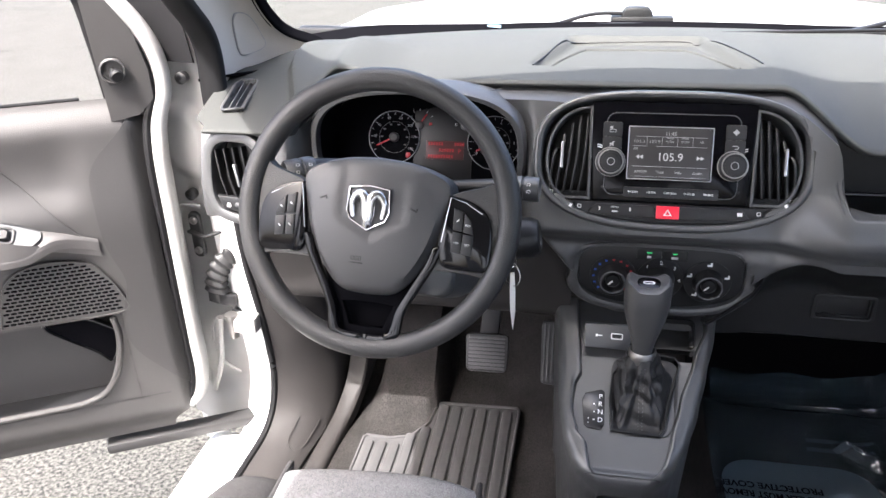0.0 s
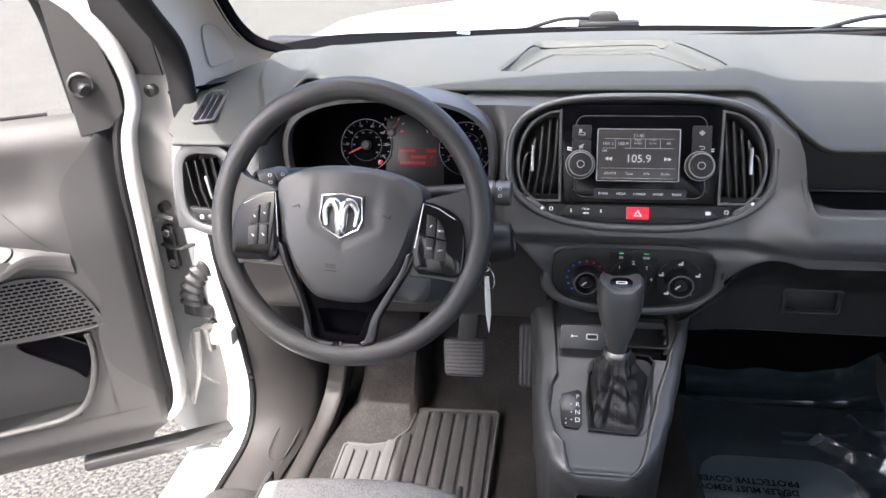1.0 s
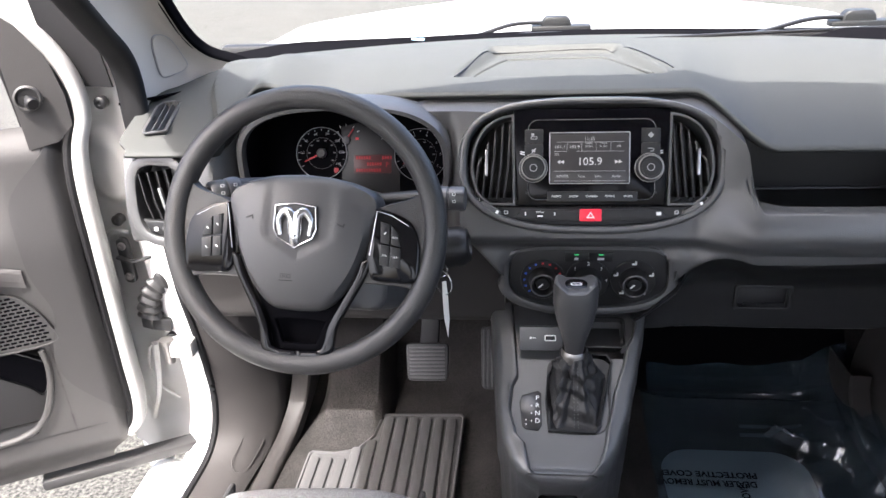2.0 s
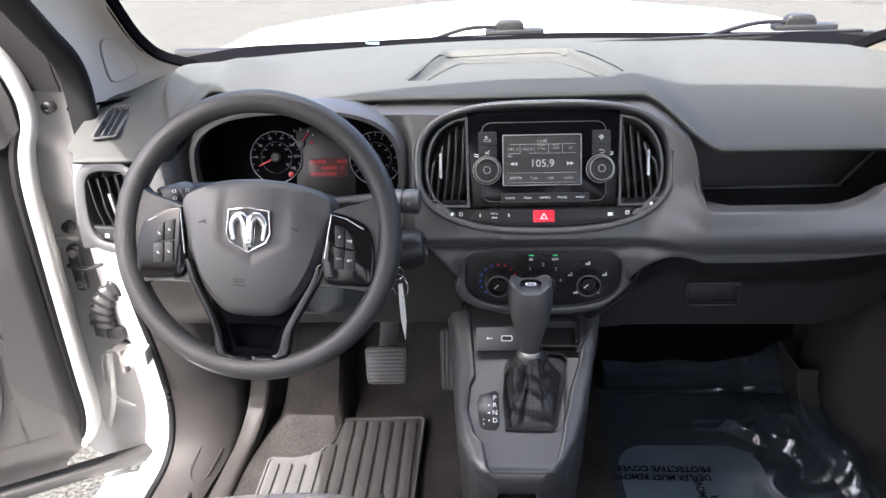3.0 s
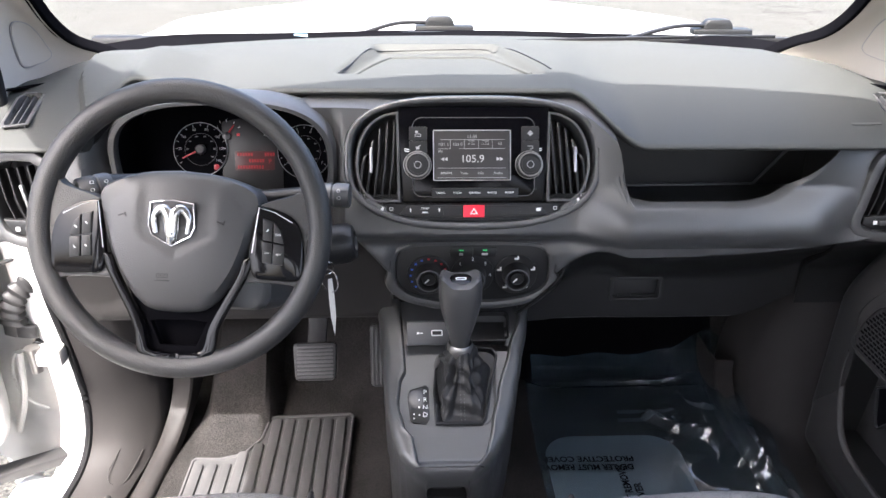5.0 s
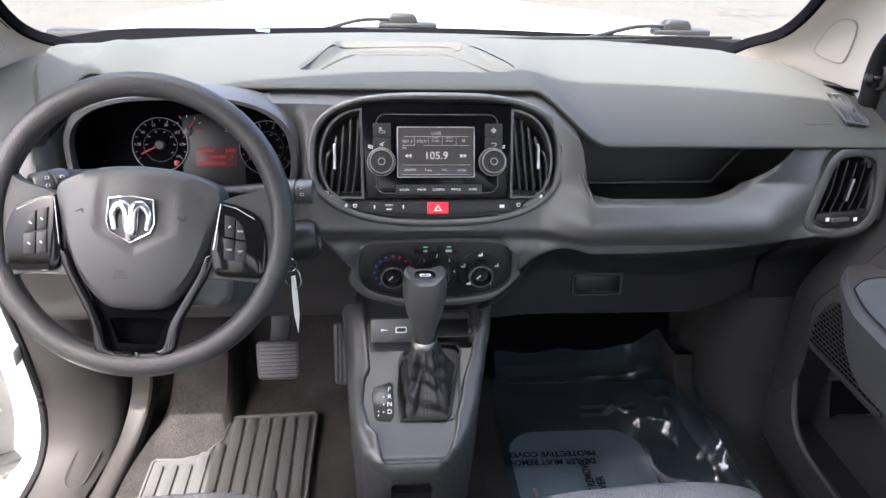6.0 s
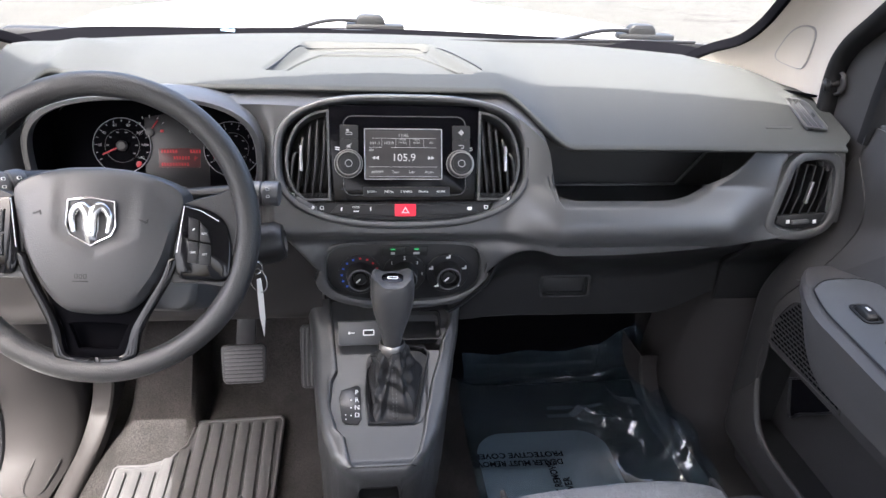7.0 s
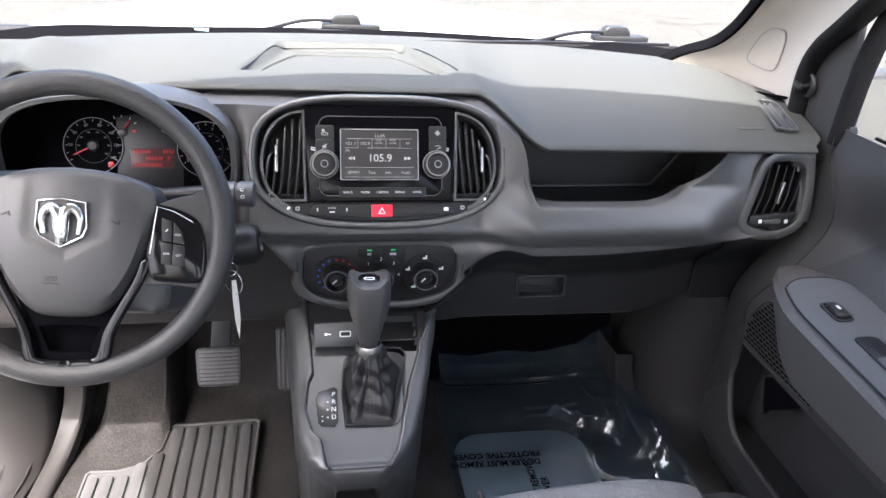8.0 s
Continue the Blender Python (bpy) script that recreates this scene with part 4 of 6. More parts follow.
shield = [(-0.027, 0.030), (-0.029, 0.0), (-0.024, -0.012), (0.0, -0.025), (0.024, -0.012), (0.029, 0.0), (0.027, 0.030), (0.0, 0.034)]
m = WHEEL_AT @ Matrix.Translation((-0.004, 0.003, 0.0215))
badge = part("badge", plate(shield, 0.003, m, 0.001), HUB, hub, "chrome shield badge")
part("badge_frame", frame_ring(shield, inset(shield, 0.0026), 0.0055, m, 0.0015), CHROME, badge)
for side in (-1, 1):
    horn = spline([(0.001 * side, -0.006, 0.005), (0.004 * side, 0.016, 0.008), (0.013 * side, 0.022, 0.007), (0.021 * side, 0.010, 0.006), (0.019 * side, -0.008, 0.005)], 20)
    part("badge_relief", sweep([m @ p for p in horn], superellipse(0.0072, 0.005, 2, 12), up=OUT, scale=lambda f: 1.15 - 0.75 * f), CHROME, badge)
part("badge_relief", loops([level([(x * f, y * f - 0.008) for x, y in superellipse(0.0085, 0.016, 2.0, 20)], z) for f, z in ((1, 0.002), (0.9, 0.006), (0.55, 0.009), (0.1, 0.010))], m), CHROME, badge)
for k, x in enumerate((-0.0195, -0.0145, -0.0095)):
    part("emboss", frame_ring(rrect(0.004, 0.006, 0.001, 2), rrect(0.002, 0.004, 0.0005, 2), 0.0006, WHEEL_AT @ Matrix.Translation((x, -0.0575, hub_height(x, -0.0575) - 0.0001)), 0.0002), DARK, hub)
part("emboss", box(0.018, 0.0016, 0.0006, WHEEL_AT @ Matrix.Translation((-0.0145, -0.0635, hub_height(-0.0145, -0.0635) - 0.0001)), 0.0002), DARK, hub)
for x, y in ((-0.066, 0.016), (0.054, 0.010)):
    part("horn_mark", box(0.010, 0.0022, 0.0006, WHEEL_AT @ pose(x, y, hub_height(x, y), 0, 0, 20 if x < 0 else -20), 0.0002), DARK, hub)
    part("horn_mark", box(0.0022, 0.006, 0.0006, WHEEL_AT @ pose(x + 0.004, y, hub_height(x + 0.004, y), 0, 0, 20 if x < 0 else -20), 0.0002), DARK, hub)

for side in (-1, 1):
    flip = WHEEL_AT @ Matrix.Diagonal((side, 1, 1, 1))
    web = curve([(0.088, 0.030), (0.110, 0.040), (0.145, 0.052), (0.165, 0.075), (0.172, 0.060), (0.174, 0.0), (0.166, -0.072), (0.156, -0.080), (0.146, -0.068), (0.120, -0.064), (0.085, -0.064)], 44)[::-1]
    part("spoke", loops([level(web, -0.016), level(web, 0.002), level([(x * 0.995 + 0.0006, y * 0.97) for x, y in web], 0.006)], flip), WHEEL, wheel)
    trim = curve([(0.096, 0.034), (0.118, 0.030), (0.142, 0.018), (0.153, -0.004), (0.155, -0.036), (0.150, -0.058), (0.120, -0.060), (0.094, -0.056), (0.088, -0.030)], 40)[::-1]
    trim_ob = part("spoke_trim", plate(trim, 0.010, flip, 0.004, 0.003), GLOSS, wheel, "gloss black spoke trim")
    part("trim_edge", tube([flip @ Vector((x, y, 0.0125)) for x, y in ((0.091, -0.026), (0.0985, 0.031), (0.118, 0.026), (0.140, 0.014))], 0.0007, 8), SATIN, trim_ob)
    for k, key in enumerate((((0.104, 0.018), (0.105, -0.009), (0.1165, -0.0105), (0.1165, 0.0145)), ((0.118, 0.0135), (0.118, -0.011), (0.131, -0.013), (0.127, 0.003)),
                             ((0.105, -0.011), (0.1045, -0.037), (0.1165, -0.0385), (0.1165, -0.0125)), ((0.118, -0.013), (0.118, -0.0385), (0.131, -0.040), (0.1315, -0.015)))):
        b = part("button", plate(list(key), 0.003, flip, 0.001, 0.0125), DARK, trim_ob)
        cx, cy = sum(p[0] for p in key) / 4, sum(p[1] for p in key) / 4
        if side > 0 and k in (1, 2, 3):
            lettering("button_text", ("", "RES", "CANC", "SET")[k], 0.0036, WHEEL_AT @ Matrix.Translation((cx, cy, 0.0158)), LINE, b, 0.0065)
        else:
            part("button_symbol", box(0.004, 0.0013, 0.0004, flip @ pose(cx, cy, 0.0154, 0, 0, 45), 0.0001), LINE, b)
    leg_out = curve([(0.093, -0.030), (0.086, -0.056), (0.066, -0.095), (0.052, -0.125), (0.048, -0.152), (0.040, -0.164), (0.020, -0.1675), (0.0, -0.168)], 30)
    leg_in = curve([(0.0, -0.155), (0.016, -0.1545), (0.031, -0.152), (0.036, -0.142), (0.041, -0.120), (0.056, -0.090), (0.072, -0.060), (0.080, -0.035)], 30)
    leg = [(x, y) for x, y in leg_out + leg_in][::-1]
    part("lower_trim", plate(leg, 0.010, flip, 0.003, 0.002), GLOSS, wheel, "gloss black lower trim")
low = both_sides([(0, -0.162), (0.034, -0.158), (0.043, -0.120), (0.066, -0.075), (0.06, -0.05), (0, -0.05)])
gap = both_sides([(0, -0.148), (0.022, -0.147), (0.031, -0.125), (0.034, -0.118), (0.02, -0.116), (0, -0.116)])
part("spoke_back", plate([(x * 0.97, y * 0.985) for x, y in low], 0.002, WHEEL_AT, 0.0005, -0.024), MATTE, wheel)
part("lower_spoke", frame_ring(low, gap, 0.009, WHEEL_AT, 0.003, -0.010, 0.0), MATTE, wheel)

# ---- column, stalks and key ----
column = thing("steering_column", "black plastic steering column shroud", "steering column", WHEEL_AT @ Vector((0, -0.02, -0.08)))
shroud = superellipse(0.085, 0.062, 3.2, 40, 0, -0.012)
part("shroud", loops([level([(x * f, y * g) for x, y in shroud], z) for z, f, g in ((-0.025, 0.55, 0.6), (-0.03, 0.85, 0.85), (-0.06, 1.0, 1.0), (-0.11, 1.1, 1.15), (-0.19, 1.2, 1.3))], WHEEL_AT), DASH, column)
part("lower_shroud", loops([level([(x + 0.02, y - 0.065) for x, y in rrect(0.17 * f, 0.085 * f, 0.02)], z) for z, f in ((-0.055, 0.9), (-0.06, 0.98), (-0.12, 1.1), (-0.20, 1.15))], WHEEL_AT), DASH, column)
part("lock_housing", lathe([(0.030, -0.06), (0.030, 0.02), (0.024, 0.030), (0.017, 0.032), (0.015, 0.026), (0.0, 0.026)], axes((-0.205, -0.085, 1.070), (0, 1, 0), (-0.15, 0, 1)), 24), BLACK, column)


def stalk(root, elbow, tip, label):
    ob = thing("stalk", label, "stalk", root, "column stalks")
    path = spline([root, elbow, tip], 16)
    part("arm", tube(path, 0.013, 14, scale=lambda f: 0.75 + 0.3 * f), DARK, ob)
    way = (Vector(tip) - Vector(elbow)).normalized()
    m = axes(tip, way.cross(Vector((0, 0, 1))), (0, 0, 1))
    if (m.to_3x3() @ Vector((0, 0, 1))).dot(way) < 0:
        m = m @ pose(0, 0, 0, 0, 180, 0)
    end = part("grip", lathe([(0.0145, -0.005), (0.0165, 0.0), (0.0170, 0.012), (0.0150, 0.0135), (0.0150, 0.015), (0.0170, 0.0165), (0.0172, 0.034), (0.0160, 0.0365), (0.0, 0.0370)], m, 24), DASH, ob)
    face = Vector((0.33, -0.88, 0.34))
    face = (face - way * face.dot(way)).normalized()
    over = face.cross(way).normalized()
    for a, h in ((-0.0048, 0.006), (0.0048, 0.006), (-0.0048, 0.024), (0.0048, 0.024)):
        p = Vector(tip) + way * h + face * 0.0158 + over * a
        part("symbol", frame_ring(rrect(0.0048, 0.0040, 0.0012, 2), rrect(0.0036, 0.0028, 0.0006, 2), 0.0012, axes(p, way, over if way.cross(over).dot(face) > 0 else -over), 0.0003), LINE, end)
    return ob


stalk((-0.42, -0.105, 1.178), (-0.455, -0.128, 1.186), (-0.486, -0.155, 1.193), "black lighting stalk with white symbols behind the wheel")
stalk((-0.325, -0.10, 1.150), (-0.255, -0.108, 1.157), (-0.212, -0.112, 1.160), "black wiper stalk with white symbols and grey end")

key = thing("ignition_key", "ignition key with wire ring and a hanging white paper tag", "key", (-0.210, -0.108, 1.05))
part("bow", plate(rrect(0.020, 0.030, 0.006, 4), 0.008, axes((-0.212, -0.112, 1.066), (0, -1, 0.1), (0.1, 0, 1)), 0.002), STEEL, key)
for c, r, turn in (((-0.213, -0.113, 1.045), 0.0085, 30), ((-0.212, -0.115, 1.026), 0.0165, -35)):
    m = Matrix.Translation(c) @ pose(0, 0, 0, 90, 0, turn)
    part("ring", tube([m @ Vector((r * math.cos(a), r * 1.15 * math.sin(a), 0)) for a in (2 * math.pi * i / 32 for i in range(32))], 0.0011, 8, True, up=m.to_3x3() @ Vector((0, 0, 1))), CHROME, key, "thin wire ring")
tag = [(-0.004, 0.0), (-0.0046, -0.030), (-0.0036, -0.064), (0.0008, -0.098), (0.0046, -0.066), (0.0042, -0.030), (0.0022, 0.0)]
part("tag", plate(tag, 0.0008, axes((-0.210, -0.117, 1.030), (1, 0.5, 0), (-0.04, 0, 1)), 0.0002), TAG, key, "narrow white paper tag")

# ---- the instrument cluster ----
cluster = thing("instrument_cluster", "hooded black instrument cluster with white-ringed gauges", "instrument cluster", (-0.37, 0.05, 1.16))
HOOD = axes((-0.371, 0.0, 1.172), (1, 0, 0), (0, 0, 1))
ring_a, ring_b = superellipse(0.168, 0.098, 2.8, 72), superellipse(0.155, 0.087, 2.8, 72)
part("hood", loops([level(ring_a, -0.04), level(ring_a, 0.010), level(inset(ring_a, 0.004), 0.018), level(inset(ring_b, -0.002), 0.018), level(ring_b, 0.012), level(ring_b, 0.002)], HOOD, False, False), DASH, cluster, "grey visor round the gauges")
# inner wall of the visor; its shade is put into the matt black
part("tunnel", loops([level(inset(ring_b, -0.001), 0.002), level([(x * 0.985, y * 0.95) for x, y in ring_b], -0.09)], HOOD, False, False), MATTE, cluster, "tunnel round the gauges, the visor's shade in its matt black")
GAUGE = axes((-0.37, 0.062, 1.16), (1, 0, 0), (0, 0.371, 0.928))
part("face", plate(superellipse(0.158, 0.092, 3, 48), 0.003, GAUGE, 0.001, -0.003), MATTE, cluster)
part("middle_panel", plate([(-0.02, -0.06), (0.075, -0.06), (0.075, 0.05), (0.03, 0.06), (-0.02, 0.05)], 0.002, GAUGE, 0.0005), BLACK, cluster)


def gauge(x, y, r, numbers, needle):
    m = GAUGE @ Matrix.Translation((x, y, 0.002))
    dial = part("dial", lathe([(r, 0), (r, 0.003), (r - 0.0015, 0.003), (r - 0.003, 0.001), (0, 0.001)], m, 48), MATTE, cluster)
    part("dial_ring", frame_ring(circle(r, 64), circle(r - 0.0009, 64), 0.0036, m, 0.0003), GREY_PRINT, dial)
    part("inner_ring", frame_ring(circle(r * 0.60, 48), circle(r * 0.588, 48), 0.0004, m @ Matrix.Translation((0, 0, 0.001)), 0.0001), DIM_PRINT, dial)
    for i in range(2 * len(numbers) - 1):
        a = radians(213 - 246 * i / (2 * len(numbers) - 2))
        part("tick", box(0.0048 if i % 2 == 0 else 0.003, 0.0009, 0.0004, m @ pose(0.90 * r * math.cos(a), 0.90 * r * math.sin(a), 0.001, 0, 0, math.degrees(a)), 0.0001), GREY_PRINT, dial)
        if i % 2 == 0 and numbers[i // 2]:
            lettering("number", numbers[i // 2], 0.0058, m @ Matrix.Translation((0.76 * r * math.cos(a), 0.76 * r * math.sin(a), 0.0015)), GREY_PRINT, dial)
            part("inner_number", box(0.004, 0.002, 0.0003, m @ Matrix.Translation((0.5 * r * math.cos(a), 0.5 * r * math.sin(a), 0.001)), 0.0001), DIM_PRINT, dial)
    a = radians(needle)
    part("needle", box(r * 0.75, 0.0022, 0.0015, m @ pose(0.36 * r * math.cos(a), 0.36 * r * math.sin(a), 0.004, 0, 0, needle), 0.0005), LCD_RED_TEXT, dial, "red needle")
    part("needle_cap", lathe([(0.008, 0.001), (0.008, 0.006), (0.006, 0.008), (0, 0.008)], m, 20), BLACK, dial)


gauge(-0.053, 0.007, 0.0425, ("", "20", "40", "60", "80", "100", "120", "140"), 206)
gauge(0.110, 0.003, 0.0425, ("0", "1", "2", "3", "4", "5", "6", "7"), 206)
for x, letters, marks, needle in ((-0.012, ("F", ""), (60, 90, 115, 35), 55), (0.062, ("C", ""), (110, 140, 80), 0)):
    m = GAUGE @ Matrix.Translation((x, 0.028, 0.002))
    small = part("small_gauge", lathe([(0.0065, 0), (0.0065, 0.004), (0.005, 0.005), (0, 0.005)], m, 20), DASH, cluster)
    for a in marks:
        part("tick", box(0.004, 0.0008, 0.0004, m @ pose(0.024 * math.cos(radians(a)), 0.024 * math.sin(radians(a)), 0.001, 0, 0, a), 0.0001), LINE, small)
    lettering("number", letters[0], 0.006, m @ Matrix.Translation((-0.014, 0.012 if x < 0 else 0.002, 0.001)), LINE, small)
    if needle:
        part("needle", box(0.021, 0.0018, 0.001, m @ pose(0.011 * math.cos(radians(needle)), 0.011 * math.sin(radians(needle)), 0.003, 0, 0, needle), 0.0003), LCD_RED_TEXT, small, "red needle")
        part("pump_mark", box(0.005, 0.004, 0.0004, m @ Matrix.Translation((0.018, 0.002, 0.001)), 0.0001), RED, small)
display = part("trip_display", plate(rrect(0.062, 0.030, 0.001, 2, 0.031, -0.011), 0.001, GAUGE, 0.0003, 0.002), LCD_RED, cluster, "dim red trip display")
for y, spans in ((-0.001, ((0.004, 0.026), (0.047, 0.060))), (-0.011, ((0.022, 0.044),)), (-0.021, ((0.004, 0.046),))):
    for a, b in spans:
        x = a
        while x < b:
            part("display_bar", box(0.0028, 0.005, 0.0003, GAUGE @ Matrix.Translation((x + 0.0014, y, 0.003)), 0.0001), LCD_RED_TEXT, display)
            x += 0.0042
lettering("display_text", "P", 0.010, GAUGE @ Matrix.Translation((0.055, -0.0125, 0.0033)), LCD_RED_TEXT, display)
part("warning_light", plate(rrect(0.008, 0.009, 0.003, 4, -0.029, -0.021), 0.0006, GAUGE, 0.0002, 0.0035), LCD_RED_TEXT, cluster, "lit red warning light")

# ---- floor, sills and side trims ----
def floor_point(u, v):
    x, y = mix(-0.72, 0.74, u), mix(-2.4, 0.62, v)
    rest = 0.17 * smooth(-0.535, -0.50, x) * smooth(-0.375, -0.395, x) * smooth(0.10, 0.30, y)
    return (x, y, FLOOR_Z + max(0.42 * smooth(0.24, 0.62, y), rest) + 0.05 * smooth(0.22, 0.08, abs(x)) + 0.004 * noise.noise((x * 9, y * 9, 0)))


floor = part("floor", thicken(grid(floor_point, 150, 200), 0.004), CARPET, None, "dark grey cut-pile carpet over the cabin floor")
tagged(floor, category="floor", kind="structure")
slab("wall_front", 1.5, 0.03, 0.6, (0, 0.52, 0.66), BLACK, "black bulkhead behind the dashboard")

for side, word in ((-1, "driver's"), (1, "passenger's")):
    outer = spline([(side * x, y, z) for x, y, z in ((0.712, 0.045, 1.08), (0.704, 0.040, 0.93), (0.692, 0.052, 0.76), (0.692, 0.050, 0.645), (0.698, 0.0, 0.575), (0.712, -0.13, 0.553), (0.715, -0.45, 0.552), (0.715, -1.1, 0.552))], 60)
    inner = spline([(side * x, y, z) for x, y, z in ((0.620, 0.09, 1.06), (0.605, 0.12, 0.93), (0.588, 0.155, 0.76), (0.580, 0.165, 0.635), (0.585, 0.10, 0.545), (0.612, -0.08, 0.528), (0.630, -0.45, 0.526), (0.630, -1.1, 0.526))], 60)
    def kick_point(u, v, a=outer, b=inner, s=side):
        k = round(u * 60)
        p = a[k].lerp(b[k], v)
        return p + Vector((-s * 0.35, -0.7, 0.5)).normalized() * 0.022 * math.sin(math.pi * v) + Vector((0, 0.10, -0.02)) * smooth(0.82, 1.0, v) ** 2
    kick = thing("kick_trim", "smooth grey plastic sill and kick trim on the %s side" % word, "trim", (side * 0.66, 0, 0.55), "kick trims")
    part("panel", thicken(grid(kick_point, 60, 14), 0.004), KICK, kick)
    second = spline([(side * x, y, z) for x, y, z in ((0.572, 0.165, 0.672), (0.576, 0.165, 0.635), (0.584, 0.146, 0.590), (0.594, 0.100, 0.556), (0.603, 0.04, 0.541), (0.610, -0.10, 0.536), (0.612, -0.40, 0.536))], 50)
    def second_point(u, v, a=second, s=side):
        p = a[round(u * 50)]
        rise = smooth(0.60, 0.54, p.z)
        t = max(0.0, v - 0.62) / 0.38
        return p + Vector((-s * (0.036 * min(1, v / 0.62) + 0.006 * t ** 0.5), mix(0.10, 0.02, rise) * t ** 1.5 + 0.004 * rise * t, mix(0.002, 0.010, rise) * math.sin(math.pi * min(1, v / 0.8)) - mix(0.0, 0.016, rise) * t))
    part("inner_panel", thicken(grid(second_point, 50, 12), 0.003), KICK, kick, "narrow inner kick panel")
    part("seal", tube([p + Vector((side * 0.006, 0, 0)) for p in outer], 0.007, 8), SEAL, kick, "black rubber edge seal")
    if side > 0:
        continue
    p, q, r = kick_point(0.60, 0.5), kick_point(0.617, 0.5), kick_point(0.60, 0.6)
    along, across = (q - p).normalized(), (r - p).normalized()
    n = along.cross(across)
    m = axes(p + n * (0.001 if n.z > 0 else -0.001), along, across)
    arch = curve([(-0.05, -0.018), (-0.01, -0.018), (0.03, -0.016), (0.046, 0.0), (0.03, 0.016), (-0.01, 0.018), (-0.05, 0.018)], 30)
    part("access_cap", tube([m @ Vector((x * 0.9, y * 1.05, 0.0015)) for x, y in arch], 0.0011, 6), KICK, kick)
    # the painted sill outside the seal
    edge = [p + Vector((side * 0.010, 0.0, 0.0)) for p in outer]
    def sill_point(u, v, a=edge, s=side):
        p = a[round(u * 60)]
        return p + Vector((s * 0.055 * v, 0.015 * v - 0.01 * math.sin(math.pi * v), -0.02 * v ** 2 * (1 if p.z < 0.6 else 0.3)))
    sill = thing("door_sill", "white painted body sill of the open driver's doorway", "sill", (side * 0.74, 0, 0.5), "door sills")
    part("flange", thicken(grid(sill_point, 60, 6), 0.003), PAINT, sill)
    part("rocker", box(0.10, 1.9, 0.30, Matrix.Translation((side * 0.79, -0.92, 0.245)), 0.03), PAINT, sill)

# ---- floor mat ----
mat_top = FLOOR_Z + 0.016
floor_mat = thing("floor_mat", "ribbed grey rubber floor mat, dusty and partly in sun", "floor mat", (-0.37, 0, FLOOR_Z + 0.006))
mat_line = [(-0.520, -0.30)] + [(-0.224, -0.30), (-0.214, 0.165), (-0.222, 0.175), (-0.382, 0.168), (-0.391, 0.160), (-0.398, 0.100), (-0.425, 0.058), (-0.465, 0.046), (-0.512, 0.048), (-0.519, 0.040)]
part("base", plate(mat_line, 0.009, Matrix.Translation((0, 0, FLOOR_Z + 0.006)), 0.003), ALU, floor_mat)
part("border", frame_ring(mat_line, inset(mat_line, 0.005), 0.013, Matrix.Translation((0, 0, FLOOR_Z + 0.006)), 0.002), ALU, floor_mat)
for k in range(11):
    x = -0.502 + 0.0262 * k
    front = 0.158 if x > -0.386 else (0.030 if x < -0.44 else 0.046 + (x + 0.44) * 0.9)
    part("rib", box(0.0205, front + 0.29, 0.0075, Matrix.Translation((x, (front - 0.29) / 2, mat_top - 0.002)), 0.004), ALU, floor_mat)

# ---- pedals ----
def pedal(name, w, h, m, bars, label, across=True):
    ob = thing(name, label, "pedal", m @ Vector((0, 0, 0)), "pedals")
    pad = part("pad", plate([(x * (1 + 0.10 * (y / h)), y) for x, y in rrect(w, h, 0.010, 4)], 0.010, m, 0.003), RUBBER, ob, "ribbed rubber pad")
    for k in range(bars):
        f = (k + 0.5) / bars - 0.5
        if across:
            part("groove", box(w * 0.86, h / bars * 0.55, 0.003, m @ Matrix.Translation((0, f * h * 0.9, 0.0095)), 0.0012), ALU, pad)
        else:
            part("groove", box(w / bars * 0.5, h * 0.92, 0.003, m @ Matrix.Translation((f * w * 0.92, 0, 0.0095)), 0.0012), ALU, pad)
    return ob


m = axes((-0.276, 0.105, 0.729), (1, 0, 0.02), (0, 0.55, 1))
brake = pedal("brake_pedal", 0.080, 0.072, m, 9, "ribbed rubber brake pedal on a steel arm")
part("arm", sweep(spline([(-0.276, 0.115, 0.735), (-0.274, 0.165, 0.79), (-0.272, 0.20, 0.88), (-0.272, 0.20, 0.98)], 14), rrect(0.036, 0.012, 0.003, 2), up=(0, -1, 0.6)), RUBBER, brake)
m = axes((-0.150, 0.165, 0.700), (1, 0, 0.0), (0.16, 0.50, 1))
gas = pedal("accelerator_pedal", 0.052, 0.125, m, 6, "long ribbed accelerator pedal beside the console", False)
part("arm", sweep(spline([(-0.145, 0.185, 0.72), (-0.14, 0.24, 0.78), (-0.14, 0.26, 0.92)], 10), rrect(0.02, 0.012, 0.003, 2), up=(0, -1, 0.6)), STEEL, gas)

# ---- centre console ----
console = thing("console", "dark grey moulded centre console round the gear lever", "console", (-0.017, -0.1, FLOOR_Z))
SLOPE = axes((-0.017, -0.145, 0.8505), (1, 0, 0), (0, 0.12, 0.058))


def along(y, table):
    """A value read off a short table of (y, value) with y falling."""
    for (y0, a), (y1, b) in zip(table, table[1:]):
        if y >= y1:
            return mix(a, b, smooth(0, 1, min(1, max(0, (y0 - y) / (y0 - y1)))) * 0.5 + 0.5 * min(1, max(0, (y0 - y) / (y0 - y1))))
    return table[-1][1]


